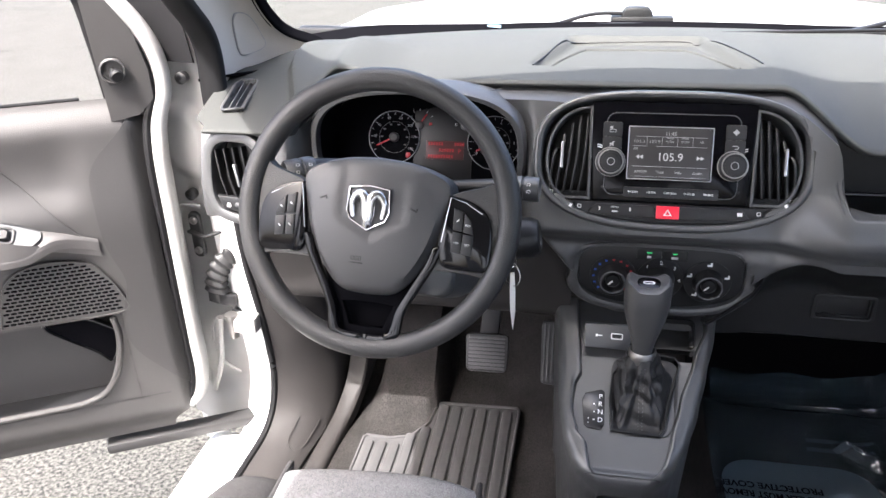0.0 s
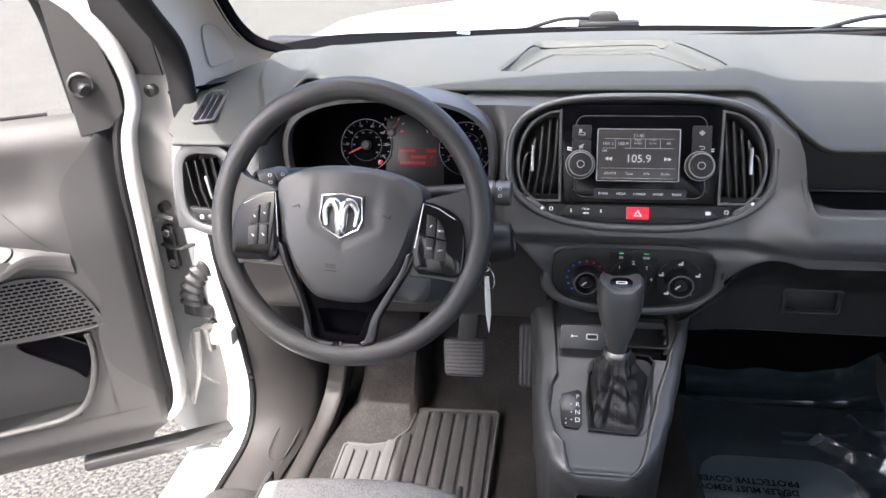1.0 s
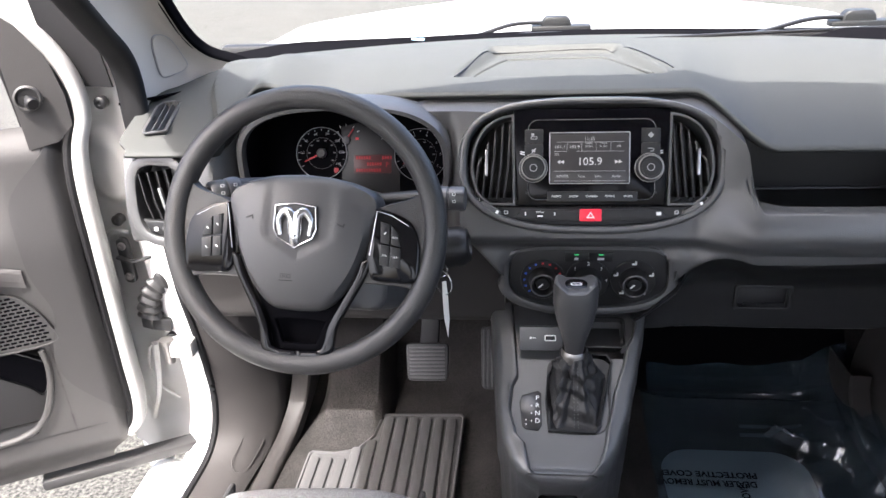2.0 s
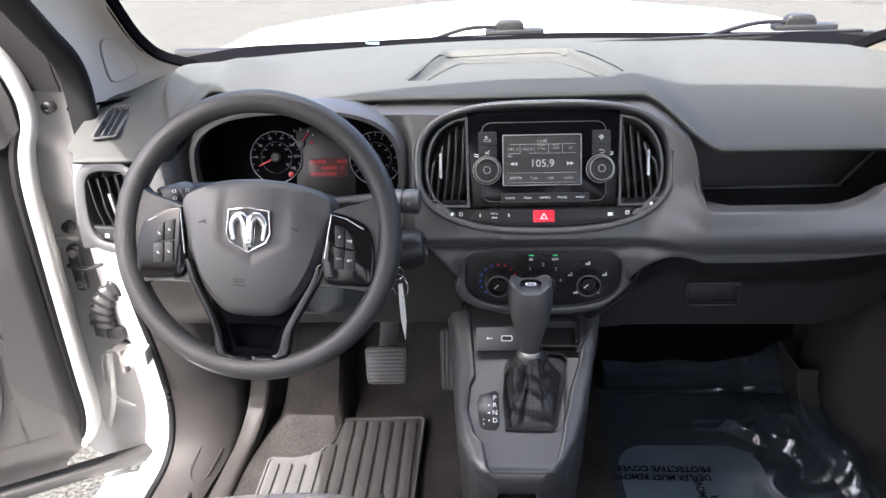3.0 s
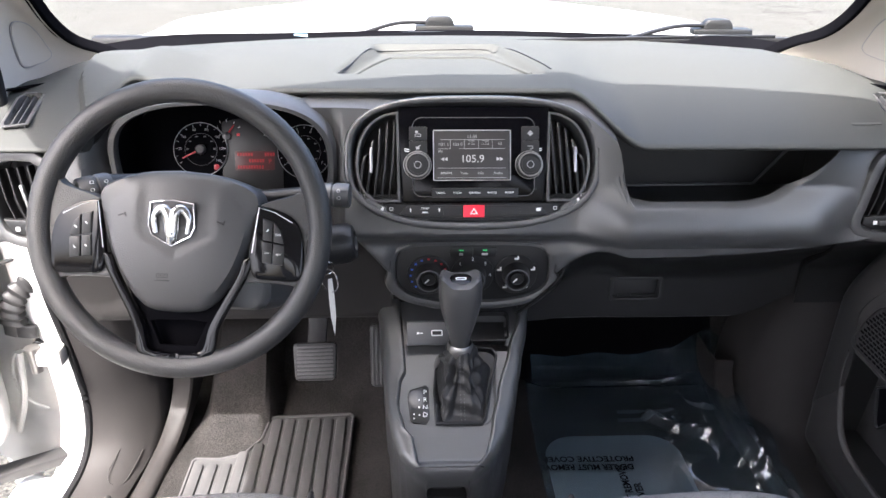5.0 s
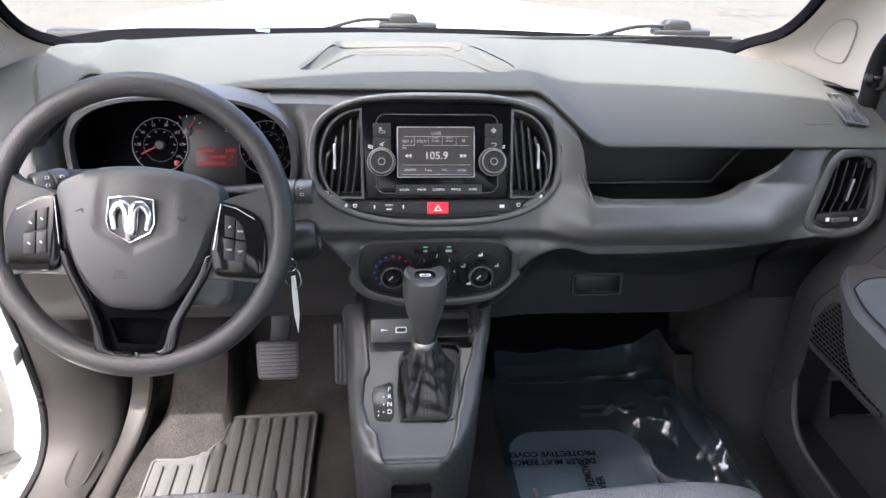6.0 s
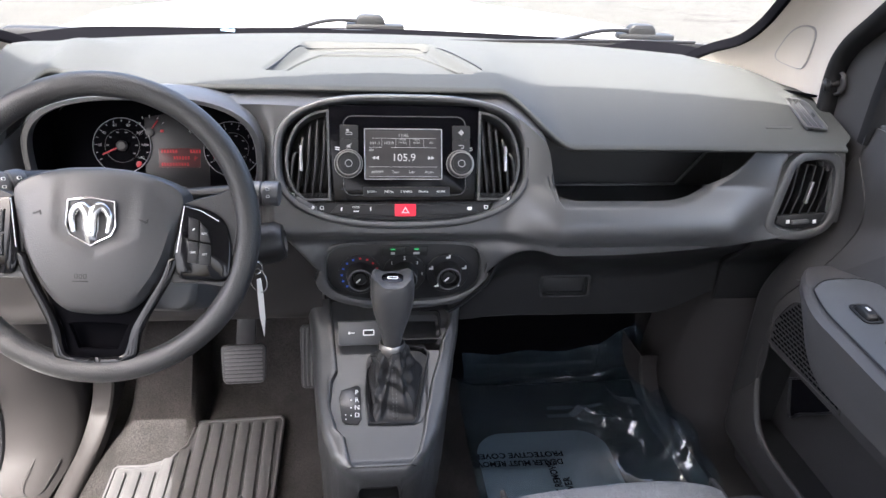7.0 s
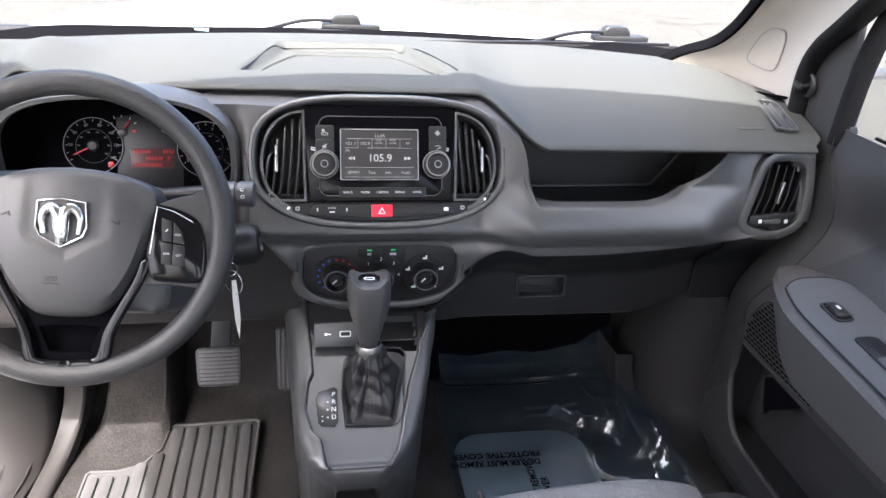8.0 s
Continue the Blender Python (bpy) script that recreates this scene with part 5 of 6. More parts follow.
LEFT_RAIL = [(0.165, -0.097), (0.06, -0.089), (0.032, -0.087), (0.012, -0.095), (-0.026, -0.098), (-0.062, -0.089), (-0.078, -0.076), (-0.125, -0.068), (-0.15, -0.06)]
RIGHT_RAIL = [(0.165, 0.104), (0.124, 0.102), (0.071, 0.083), (-0.009, 0.059), (-0.064, 0.046), (-0.125, 0.030), (-0.15, 0.024)]
MIDDLE = [(0.165, -0.005), (0.118, -0.005), (0.05, -0.0105), (-0.009, -0.0155), (-0.064, -0.019), (-0.112, -0.0225), (-0.15, -0.024)]
HALF = [(0.165, 0.128), (0.118, 0.121), (0.05, 0.111), (-0.009, 0.102), (-0.064, 0.089), (-0.10, 0.074), (-0.118, 0.062), (-0.130, 0.046), (-0.136, 0.030), (-0.15, 0.020)]


def console_ring(y, dip):
    """One cross-section of the console: floor, side, rounded edge, raised rail, trough, and back again."""
    c, h = along(y, MIDDLE), along(y, HALF)
    fade = smooth(-0.128, -0.112, y)
    left, right = max(along(y, LEFT_RAIL), c - h + 0.014), min(along(y, RIGHT_RAIL), c + h - 0.014)
    deep = 0.007 * fade
    ring = [(c - h, -0.06), (c - h - 0.001, -0.030), (c - h, -0.014), (c - h + 0.003, -0.006), (c - h + 0.008, -0.001)]
    ring += [(mix(c - h + 0.008, left, k / 4), mix(-0.001, 0.003 * fade, k / 4)) for k in (1, 2, 3)]
    ring += [(left - 0.0025, 0.003 * fade), (left, 0.0022 * fade), (left + 0.003, -deep)]
    ring += [(mix(left + 0.003, right - 0.003, k / 28), -deep) for k in range(1, 28)]
    ring += [(right - 0.003, -deep), (right, 0.0022 * fade), (right + 0.0025, 0.003 * fade)]
    ring += [(mix(right, c + h - 0.008, k / 4), mix(0.003 * fade, -0.001, k / 4)) for k in (1, 2, 3)]
    ring += [(c + h - 0.008, -0.001), (c + h - 0.003, -0.006), (c + h, -0.014), (c + h + 0.001, -0.030), (c + h, -0.06)]
    pts = [SLOPE @ Vector((x, y, z - dip)) for x, z in ring]
    foot = [Vector((mix(-0.03, p.x, 0.93), p.y + 0.02, FLOOR_Z + 0.01)) for p in (pts[0], pts[-1])]
    return [foot[0]] + pts + [foot[1]]


CONSOLE_RINGS = [console_ring(0.165 - 0.0035 * k, 0.0) for k in range(82)]
CONSOLE_RINGS += [console_ring(y, dip) for y, dip in ((-0.1245, 0.0012), (-0.127, 0.003), (-0.130, 0.006), (-0.133, 0.011), (-0.135, 0.018))]
LIP = CONSOLE_RINGS[-1]
CONSOLE_RINGS += [[Vector((mix(-0.036, p.x, w), p.y + back, max(FLOOR_Z + 0.01, p.z - drop))) for p in LIP] for w, back, drop in ((1.0, 0.006, 0.022), (0.96, 0.024, 0.040), (0.88, 0.055, 0.06), (0.86, 0.06, 0.12))]
BOOT_RIM = [(-0.040, -0.058), (0.030, -0.060), (0.038, -0.050), (0.062, 0.060), (0.055, 0.073), (0.022, 0.076), (-0.013, 0.060), (-0.040, 0.036), (-0.044, -0.007)]


def console_open(p):
    q = SLOPE.inverted() @ p
    if abs(q.z) < 0.02 and inside(q.x, q.y, inset(BOOT_RIM, 0.003)):
        return False
    return not (-0.03 < p.x < 0.062 and -0.082 < p.y < -0.03 and p.z > 0.87)


bm = bmesh.new()
rows = [[bm.verts.new(p) for p in ring] for ring in CONSOLE_RINGS]
for a, b in zip(rows, rows[1:]):
    for i in range(len(a) - 1):
        if console_open((a[i].co + b[i + 1].co) / 2):
            bm.faces.new((a[i], a[i + 1], b[i + 1], b[i]))
part("body", bm, CONSOLE, console, sharp=50)
seam = [p + Vector((0, -0.0005, 0.0004)) for p in console_ring(-0.1245, 0.0012)[4:-4]]
part("seam", tube(seam, 0.0011, 6), BLACK, console)
part("foot", loops([[(mix(-0.030, x, f), y, z) for x, y in rrect(0.125, 0.34, 0.04, 5, -0.030, -0.05)] for z, f in ((FLOOR_Z + 0.008, 1.06), (0.60, 1.0), (0.70, 0.96))]), DARK, console, "narrow dark console foot")
# coin tray and USB plate under the heater panel
pit = axes((0.018, -0.045, 0.897), (1, 0, 0), (0, 0.10, 0.05))
part("coin_tray", loops([level(rrect(0.100, 0.056, 0.008), 0.004), level(rrect(0.096, 0.052, 0.007), 0.004), level(rrect(0.088, 0.046, 0.006), -0.018)], pit, False, True), DARK, console)
usb_at = axes((-0.066, -0.074, 0.905), (1, 0, 0), (0, 0.42, 0.9))
usb = thing("usb_panel", "small dark panel with one USB socket and symbol", "socket", usb_at @ Vector((0, 0, 0)))
part("plate", plate(rrect(0.068, 0.038, 0.003, 3), 0.012, usb_at, 0.0015, -0.008), DASH, usb)
part("socket", frame_ring(rrect(0.0180, 0.0095, 0.002, 3, 0.014, 0.001), rrect(0.0145, 0.0062, 0.001, 3, 0.014, 0.001), 0.0014, usb_at, 0.0004, 0.0038), LINE, usb, "white-rimmed socket")
part("socket_hole", plate(rrect(0.0145, 0.0062, 0.001, 3, 0.014, 0.001), 0.0006, usb_at, 0.0002, 0.0038), BLACK, usb)
part("symbol", box(0.010, 0.0014, 0.0005, usb_at @ Matrix.Translation((-0.013, 0.001, 0.004)), 0.0002), LINE, usb)
part("symbol", box(0.003, 0.0038, 0.0005, usb_at @ Matrix.Translation((-0.0165, 0.001, 0.0041)), 0.0002), LINE, usb)

# ---- gear lever ----
lever = thing("gear_lever", "automatic gear lever with satin knob and creased leather boot", "gear lever", (-0.015, -0.145, 0.855))
BOOT = SLOPE @ Matrix.Translation((0.004, 0.004, 0.0))
part("boot_frame", frame_ring(BOOT_RIM, inset(BOOT_RIM, 0.004), 0.006, SLOPE, 0.002, -0.008, 0.012), DARK, lever)


def boot_point(u, v):
    """Soft leather gathered from its frame up to the lever, with folds."""
    a = 2 * math.pi * u
    c, s = math.cos(a), math.sin(a)
    e = 2 / 5
    fx, fy = math.copysign(abs(c) ** e, c) * 0.045, math.copysign(abs(s) ** e, s) * 0.064 - 0.001
    fx += 0.11 * (fy + 0.06) * (c > 0) * abs(c) ** 0.3
    base = BOOT @ Vector((fx, fy, -0.006))
    r = 0.0165 + 0.004 * math.sin(v * 9)
    top = Vector((-0.018 + r * c, -0.138 - r * s * -1.0, 0.925))
    t = v ** 0.5
    p = base.lerp(top, t) if v < 1 else top
    p.z = mix(base.z, top.z, v ** 1.15) - 0.010 * math.sin(math.pi * min(1.0, v * 3.2)) * (v < 0.3125)
    fold = math.sin(v * math.pi) ** 0.7
    p += Vector((c, s, 0)) * (0.0055 * math.sin(5 * a + 2.5 * v) + 0.003 * math.sin(11 * a - 5 * v) + 0.003 * math.sin(v * 26 + 2 * c)) * fold
    return p


part("boot", grid(boot_point, 96, 36), LEATHER, lever, "creased black leather boot")
for dx in (-0.0028, 0.0028):
    bm = bmesh.new()
    for k in range(22):
        v = 0.12 + 0.036 * k
        p = boot_point(0.75, v)
        q = boot_point(0.75, v + 0.01)
        tube([p + Vector((dx, -0.0012, 0.0004)), q + Vector((dx, -0.0012, 0.0004))], 0.0007, 5, bm=bm)
    part("stitching", bm, DIM_PRINT, lever)
part("collar", lathe([(0.0185, -0.006), (0.0195, 0.0), (0.0195, 0.010), (0.0175, 0.013)], axes((-0.019, -0.139, 0.918), (1, 0, 0), (0, 1, 0.0)), 28), STEEL, lever, "bright collar ring")


def knob_ring(k, n=36):
    z, w, d, y = ((0.928, 0.0140, 0.016, 0.0), (0.945, 0.0168, 0.0195, 0.0), (0.962, 0.0215, 0.023, 0.001), (0.982, 0.0275, 0.027, 0.003), (1.004, 0.0318, 0.029, 0.005),
                  (1.020, 0.0318, 0.029, 0.006), (1.031, 0.0300, 0.027, 0.007), (1.036, 0.0265, 0.0235, 0.007), (1.037, 0.0200, 0.0185, 0.007))[k]
    return [(-0.020 + x, -0.137 + y + yy, z + 0.009 * smooth(0.010, 0.026, abs(x)) * (k > 4) - 0.003 * (k > 6)) for x, yy in superellipse(w, d, 2.5, n)]


part("knob", loops([knob_ring(k) for k in range(9)]), HUB, lever, "satin dark grey knob")
cap = [(x, y) for x, y in superellipse(0.0165, 0.0130, 2.4, 28)]
m = Matrix.Translation((-0.020, -0.134, 1.0335)) @ pose(0, 0, 0, 10, 0, 0)
part("knob_top", plate(cap, 0.004, m, 0.002), GLOSS, lever)
part("knob_band", frame_ring([(x * 1.08, y * 1.1) for x, y in cap], cap, 0.003, m, 0.0008), DASH, lever)
part("knob_mark", frame_ring(rrect(0.016, 0.006, 0.003, 4), rrect(0.012, 0.003, 0.0014, 4), 0.0006, m @ Matrix.Translation((0, 0, 0.0035)), 0.0002), LINE, lever)

selector = thing("gear_display", "gear position plate lettered P R N D", "gear display", SLOPE @ Vector((-0.068, -0.01, 0)))
PLATE = SLOPE @ pose(-0.0655, -0.024, -0.008, 0, 0, 0)
shape = [(-0.017, 0.012), (-0.013, 0.024), (0.011, 0.032), (0.016, 0.028), (0.0165, -0.024), (0.011, -0.033), (-0.008, -0.031), (-0.013, -0.026)][::-1]
part("plate", plate(shape, 0.004, PLATE, 0.0015), SELECT, selector)
for k, text in enumerate("PRND"):
    lettering("letter", text, 0.0105, PLATE @ Matrix.Translation((0.010, 0.019 - 0.0125 * k, 0.0045)), LINE, selector)
    if k:
        part("dot", lathe([(0.0012, 0), (0.0012, 0.0005), (0, 0.0005)], PLATE @ Matrix.Translation((0.001, 0.019 - 0.0125 * k, 0.0042)), 10), LINE, selector)
for y in (-0.017, -0.024):
    part("dot", lathe([(0.0010, 0), (0.0010, 0.0005), (0, 0.0005)], PLATE @ Matrix.Translation((-0.007, y, 0.0042)), 10), LINE, selector)

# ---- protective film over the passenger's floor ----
# black sheet over the carpet, standing in for shade below the glovebox
def toe_shade_point(u, v):
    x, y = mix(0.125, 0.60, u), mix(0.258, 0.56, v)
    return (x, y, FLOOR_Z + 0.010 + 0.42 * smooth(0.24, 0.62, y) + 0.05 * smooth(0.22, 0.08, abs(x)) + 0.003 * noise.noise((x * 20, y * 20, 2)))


toe = thing("toe_shade", "black sheet standing in for the shade under the passenger's dash", "toe board", (0.36, 0.3, FLOOR_Z))
part("shade_sheet", thicken(grid(toe_shade_point, 40, 30), 0.004), MATTE, toe)
# pale rounded patch below the film
paper = thing("pale_floor_sheet", "pale blue-grey rounded sheet under clear film", "floor cover", (0.36, -0.1, FLOOR_Z + 0.01))
sheet = rrect(0.27, 0.49, 0.06, 8, 0.303, -0.153)
part("sheet", plate(sheet, 0.002, Matrix.Translation((0, 0, FLOOR_Z + 0.012)), 0.0005), PALE_SHEET, paper)


FOLDS = [((0.474, 0.19), (0.477, 0.15)), ((0.477, 0.15), (0.498, 0.05)), ((0.400, 0.14), (0.498, 0.05)), ((0.477, 0.15), (0.520, 0.105)), ((0.520, 0.105), (0.498, 0.05)), ((0.575, 0.30), (0.545, 0.16)), ((0.545, 0.16), (0.55, 0.02)), ((0.55, 0.02), (0.575, -0.12))]


def crease(x, y):
    """Sharp folds that stand up from the film."""
    z = 0.0
    for (ax, ay), (bx, by) in FOLDS:
        t = min(1, max(0, ((x - ax) * (bx - ax) + (y - ay) * (by - ay)) / ((bx - ax) ** 2 + (by - ay) ** 2)))
        d = math.hypot(x - mix(ax, bx, t), y - mix(ay, by, t))
        z = max(z, 0.024 * (1 - d / 0.016))
    return z


def film_point(u, v):
    x = mix(0.135, 0.60, u) + 0.02 * noise.noise((v * 6, 3, 1))
    y = mix(-0.40, 0.312, v) + 0.006 * noise.noise((u * 6, 7, 2))
    return (x, y, film_height(x, y))


def film_height(x, y):
    z = FLOOR_Z + 0.022 + mix(0.0018, 0.008, smooth(0.34, 0.46, x)) * noise.noise((x * 8, y * 8, 4))
    gather = smooth(0.42, 0.60, x) * smooth(-0.25, 0.05, y)
    z += gather * (0.03 + 0.06 * abs(noise.noise((x * 8, y * 6, 5)))) + crease(x, y)
    rough = max(smooth(0.09, 0.03, math.hypot(x - 0.49, y - 0.10)), smooth(0.08, 0.03, math.hypot(x - 0.56, y + 0.03)))
    z += rough * (0.035 * abs(noise.noise((x * 16, y * 14, 3))) + 0.012 * abs(noise.noise((x * 32, y * 30, 8)))) + 0.42 * smooth(0.24, 0.62, y)
    return z


film = thing("plastic_film", "crumpled clear plastic film printed with warning words", "plastic film", (0.36, 0, FLOOR_Z + 0.02))
part("sheet", grid(film_point, 150, 180), FILM, film, sharp=16)


def film_words(text, x, y, size, turn, width):
    ob = lettering("print", text, size, Matrix.Translation((x, y, 0)) @ pose(0, 0, 0, 0, 0, turn), INK, film, width, bold=0.0006)
    for v in ob.data.vertices:
        v.co.z = film_height(v.co.x, v.co.y) + 0.003


film_words("DEALER MUST REMOVE", 0.240, -0.008, 0.020, 180, 0.178)
film_words("PROTECTIVE COVER", 0.246, 0.014, 0.020, 180, 0.178)
film_words("DEALER MUST REMOVE", 0.304, -0.10, 0.020, 90, 0.178)
film_words("PROTECTIVE COVER", 0.324, -0.14, 0.020, 90, 0.178)
for x, y in ((0.400, 0.158), (0.395, 0.132)):
    def bar_point(u, v, x=x, y=y):
        a, b = x + 0.12 * (u - 0.5), y + 0.011 * (v - 0.5)
        return (a, b, film_height(a, b) - 0.002)
    part("print_bar", grid(bar_point, 30, 2), FAINT_INK, film)

# ---- doors ----
def door(name, at, along, inward, sail, lean, reach, drop, is_open, label):
    """A front door; s runs back along it, z is the height, o the way into the cabin."""
    m = Matrix((Vector(along), Vector((0, 0, 1)), Vector(inward))).transposed().to_4x4()
    m = Matrix.Translation(at) @ m
    ob = thing(name, label, "door", m @ Vector((0, 0.62, 0)), "front doors")

    def relief(s, z):
        o = -lean * (smooth(1.02, 1.22, z) if is_open else smooth(0.93, 1.11, z)) - (0.022 * smooth(1.185, 1.250, z) ** 1.5 if is_open else 0.018 * smooth(1.14, 1.26, z)) - 0.03 * smooth(0.045, 0.0, s) - 0.02 * smooth(0.66, 0.61, z)
        o += 0.004 * smooth(0.10, 0.28, s) * smooth(1.13, 1.05, z) * smooth(0.98, 1.01, z)
        o -= 0.012 * smooth(1.21, 1.13, z) * smooth(1.06, 1.12, z) * smooth(0.10, 0.16, s)
        return o

    def card_point(u, v):
        z = mix(0.602, 1.243, v)
        front = 0.008 + 0.06 * (1 - smooth(0.605, 0.70, z)) ** 2 + 0.012 * math.sin(math.pi * v)
        s = mix(front, 0.95, u ** 1.6)
        return m @ Vector((s, z, relief(s, z)))

    inv = m.inverted()

    fore = 0.0 if is_open else 0.032

    def in_pocket(s, z, g=0.0):
        s += fore
        low = 0.703 + 0.10 * (1 - smooth(0.115, 0.20, s)) ** 2
        return 0.122 - g < s < 0.86 + g and low - g < z < 0.876 + g

    part("card", thicken(grid(card_point, 150, 110, lambda p: not in_pocket((inv @ p).x, (inv @ p).y)), 0.004), TRIM, ob, "moulded grey inner panel")
    def front_point(u, v):
        z = mix(0.655, 1.232, v)
        front = 0.012 + 0.05 * (1 - smooth(0.605, 0.70, z)) ** 2 + 0.012 * math.sin(math.pi * v)
        back = mix(0.108, 0.030, smooth(1.10, 1.228, z) ** 1.6) - 0.02 * math.exp(-((z - 0.94) / 0.05) ** 2) - 0.03 * smooth(0.80, 0.65, z)
        s = mix(front, max(mix(front, back, smooth(0.66, 0.84, z)), front + 0.004), u)
        return m @ Vector((s, z, relief(s, z) + 0.0035))

    part("front_panel", thicken(grid(front_point, 16, 60), 0.003), TRIM_DARK, ob, "front panel with its turned-away shade in the colour")
    def arm_inner(s):
        if not is_open:
            return 1.050 - 0.06 * max(0.0, s - 0.25) + 0.02 * smooth(0.10, 0.22, s) - 0.02
        return 1.029 + 0.42 * (min(s, 0.36) - 0.133) + 0.05 * max(0, s - 0.36)

    def insert_point(u, v):
        s = mix(0.135, 0.93, u ** 1.6)
        low = arm_inner(s) - 0.002
        z = mix(low, max(low + 0.003, min(1.165, 1.029 + (s - 0.135) * 1.22)), v)
        return m @ Vector((s, z, relief(s, z) + 0.003))

    part("insert", thicken(grid(insert_point, 40, 16), 0.002), TRIM_DARK, ob, "darker door insert")
    lip = curve([(0.86, 0.703), (0.50, 0.703), (0.26, 0.703), (0.19, 0.710), (0.155, 0.735), (0.132, 0.785), (0.122, 0.835), (0.124, 0.872)], 60)
    part("pocket_lip", tube([m @ Vector((s - fore, z, 0.002)) for s, z in lip], 0.0058, 10, up=inward), TRIM, ob)
    # depth shade of pocket and bottle hollow is put into these dark materials
    part("pocket_back", thicken(grid(lambda u, v: m @ Vector((mix(0.06, 0.90, u), mix(0.66, 0.90, v), -0.060 - 0.02 * v)), 20, 8), 0.003), TRIM_DARK, ob)
    part("pocket_floor", thicken(grid(lambda u, v: m @ Vector((mix(0.06, 0.90, u), 0.695, mix(-0.065, 0.0, v))), 20, 4), 0.003), DARK, ob)
    part("pocket_end", thicken(grid(lambda u, v: m @ Vector((0.112 - fore, mix(0.69, 0.90, u), mix(-0.07, 0.0, v))), 8, 4), 0.003), DARK, ob)
    hole = curve([(0.128, 0.822), (0.165, 0.850), (0.205, 0.872), (0.235, 0.868), (0.243, 0.850), (0.215, 0.822), (0.170, 0.785), (0.150, 0.765), (0.128, 0.822)], 40)[:-1]
    part("bottle_hollow", frame_ring(hole, inset(hole, 0.004), 0.010, m, 0.003, -0.042, 0.0), DARK, ob)
    part("hollow_back", plate(hole, 0.003, m, 0.001, -0.041), MATTE, ob)
    # loudspeaker grille
    grille = curve([(0.297, 0.884), (0.282, 0.945), (0.262, 0.975), (0.235, 0.990), (0.194, 0.996), (0.140, 0.984), (0.115, 0.955), (0.098, 0.918), (0.094, 0.886), (0.150, 0.880), (0.220, 0.882), (0.297, 0.884)], 60)[:-1]
    speaker = part("speaker_grille", plate(grille, 0.004, m, 0.002, 0.001), TRIM, ob, "perforated loudspeaker grille")
    bm = bmesh.new()
    for row in range(15):
        z = 0.891 + 0.0068 * row
        for k in range(17):
            s = 0.108 + 0.0112 * k + 0.0056 * (row % 2)
            if all(inside(s + a, z + b, inset(grille, -0.003)) for a in (-0.008, 0.008) for b in (-0.004, 0.004)):
                plate(rrect(0.0092, 0.0038, 0.001, 1, s, z), 0.0006, m, 0.0002, 0.0048, bm)
    part("perforations", bm, MATTE, speaker)
    part("grille_rim", frame_ring(grille, inset(grille, 0.003), 0.006, m, 0.001, 0.001), TRIM, speaker)
    # armrest with its switch panel
    def arm_out(s):
        return mix(0.004, reach, smooth(0.11, 0.25, s)) if is_open else mix(-0.01, reach, math.sqrt(smooth(0.115, 0.30, s)))

    def arm_top(s, f):
        """Across the top of the armrest, f from the card (0) to the outer edge (1)."""
        if not is_open:
            return Vector((s, arm_inner(s) + 0.004 * math.sin(math.pi * f), mix(-0.085, arm_out(s), f)))
        return Vector((s, mix(arm_inner(s), mix(arm_inner(s) - 0.004, 1.026, smooth(0.15, 0.22, s)), f) + 0.004 * math.sin(math.pi * f), arm_out(s) * f))

    def arm_point(u, v):
        s = mix(0.115, 0.80, u)
        out, bottom = arm_out(s), mix(arm_inner(s) - 0.03, 0.895, smooth(*drop, s)) if is_open else mix(arm_inner(s) - 0.02, 0.945, smooth(*drop, s))
        edge = arm_top(s, 0.95)
        line = [arm_top(s, f / 10) for f in range(10)] + [edge] + [Vector((s, z, o)) for z, o in ((edge.y - 0.006, out), (edge.y - 0.016, out), (mix(edge.y, bottom, 0.6), out * 0.97), (bottom + 0.012, out * 0.92), (bottom, out * 0.75), (bottom, 0))]
        k = v * (len(line) - 1)
        i = min(len(line) - 2, int(k))
        return m @ line[i].lerp(line[i + 1], k - i)

    arm = part("armrest", grid(arm_point, 120, 64), PADDING, ob, "grey padded armrest")

    def panel_point(u, v):
        f = mix(0.10, 0.90, v)
        s = mix(0.192 + 0.030 * abs(2 * v - 1) ** 4, 0.79, u ** 1.4)
        return m @ (arm_top(s, f) + Vector((0, 0.0022, 0.001)))

    def on_arm(s, f, lift):
        p, a, b = (m @ arm_top(*q) for q in ((s, f), (s + 0.01, f), (s, f + 0.1)))
        k = axes(p, a - p, b - p)
        return (k if k.col[2].z > 0 else axes(p, a - p, p - b)) @ Matrix.Translation((0, 0, lift))

    part("switch_panel", thicken(grid(panel_point, 60, 14), 0.002), ARM, arm, "smooth switch panel")
    rim = [panel_point(1 - k / 30, 0) for k in range(31)] + [panel_point(0, k / 12) for k in range(1, 12)] + [panel_point(k / 30, 1) for k in range(31)]
    part("panel_groove", tube(rim, 0.0013, 6), DARK, arm)
    at = on_arm(0.250, 0.42, 0.002) if is_open else on_arm(0.292, 0.60, 0.003)
    part("window_switch", loops([level(rrect(0.034 * f, 0.019 * f, 0.005, 4), z) for f, z in ((1, 0.0), (0.95, 0.005), (0.75, 0.008))], at), BLACK, arm, "black window switch")
    part("switch_rim", frame_ring(rrect(0.046, 0.030, 0.009, 4), rrect(0.038, 0.023, 0.006, 4), 0.0016, at, 0.0006), DARK, arm)
    part("switch_mark", box(0.008, 0.004, 0.0005, at @ Matrix.Translation((0, 0, 0.008)), 0.0001), LINE, arm)
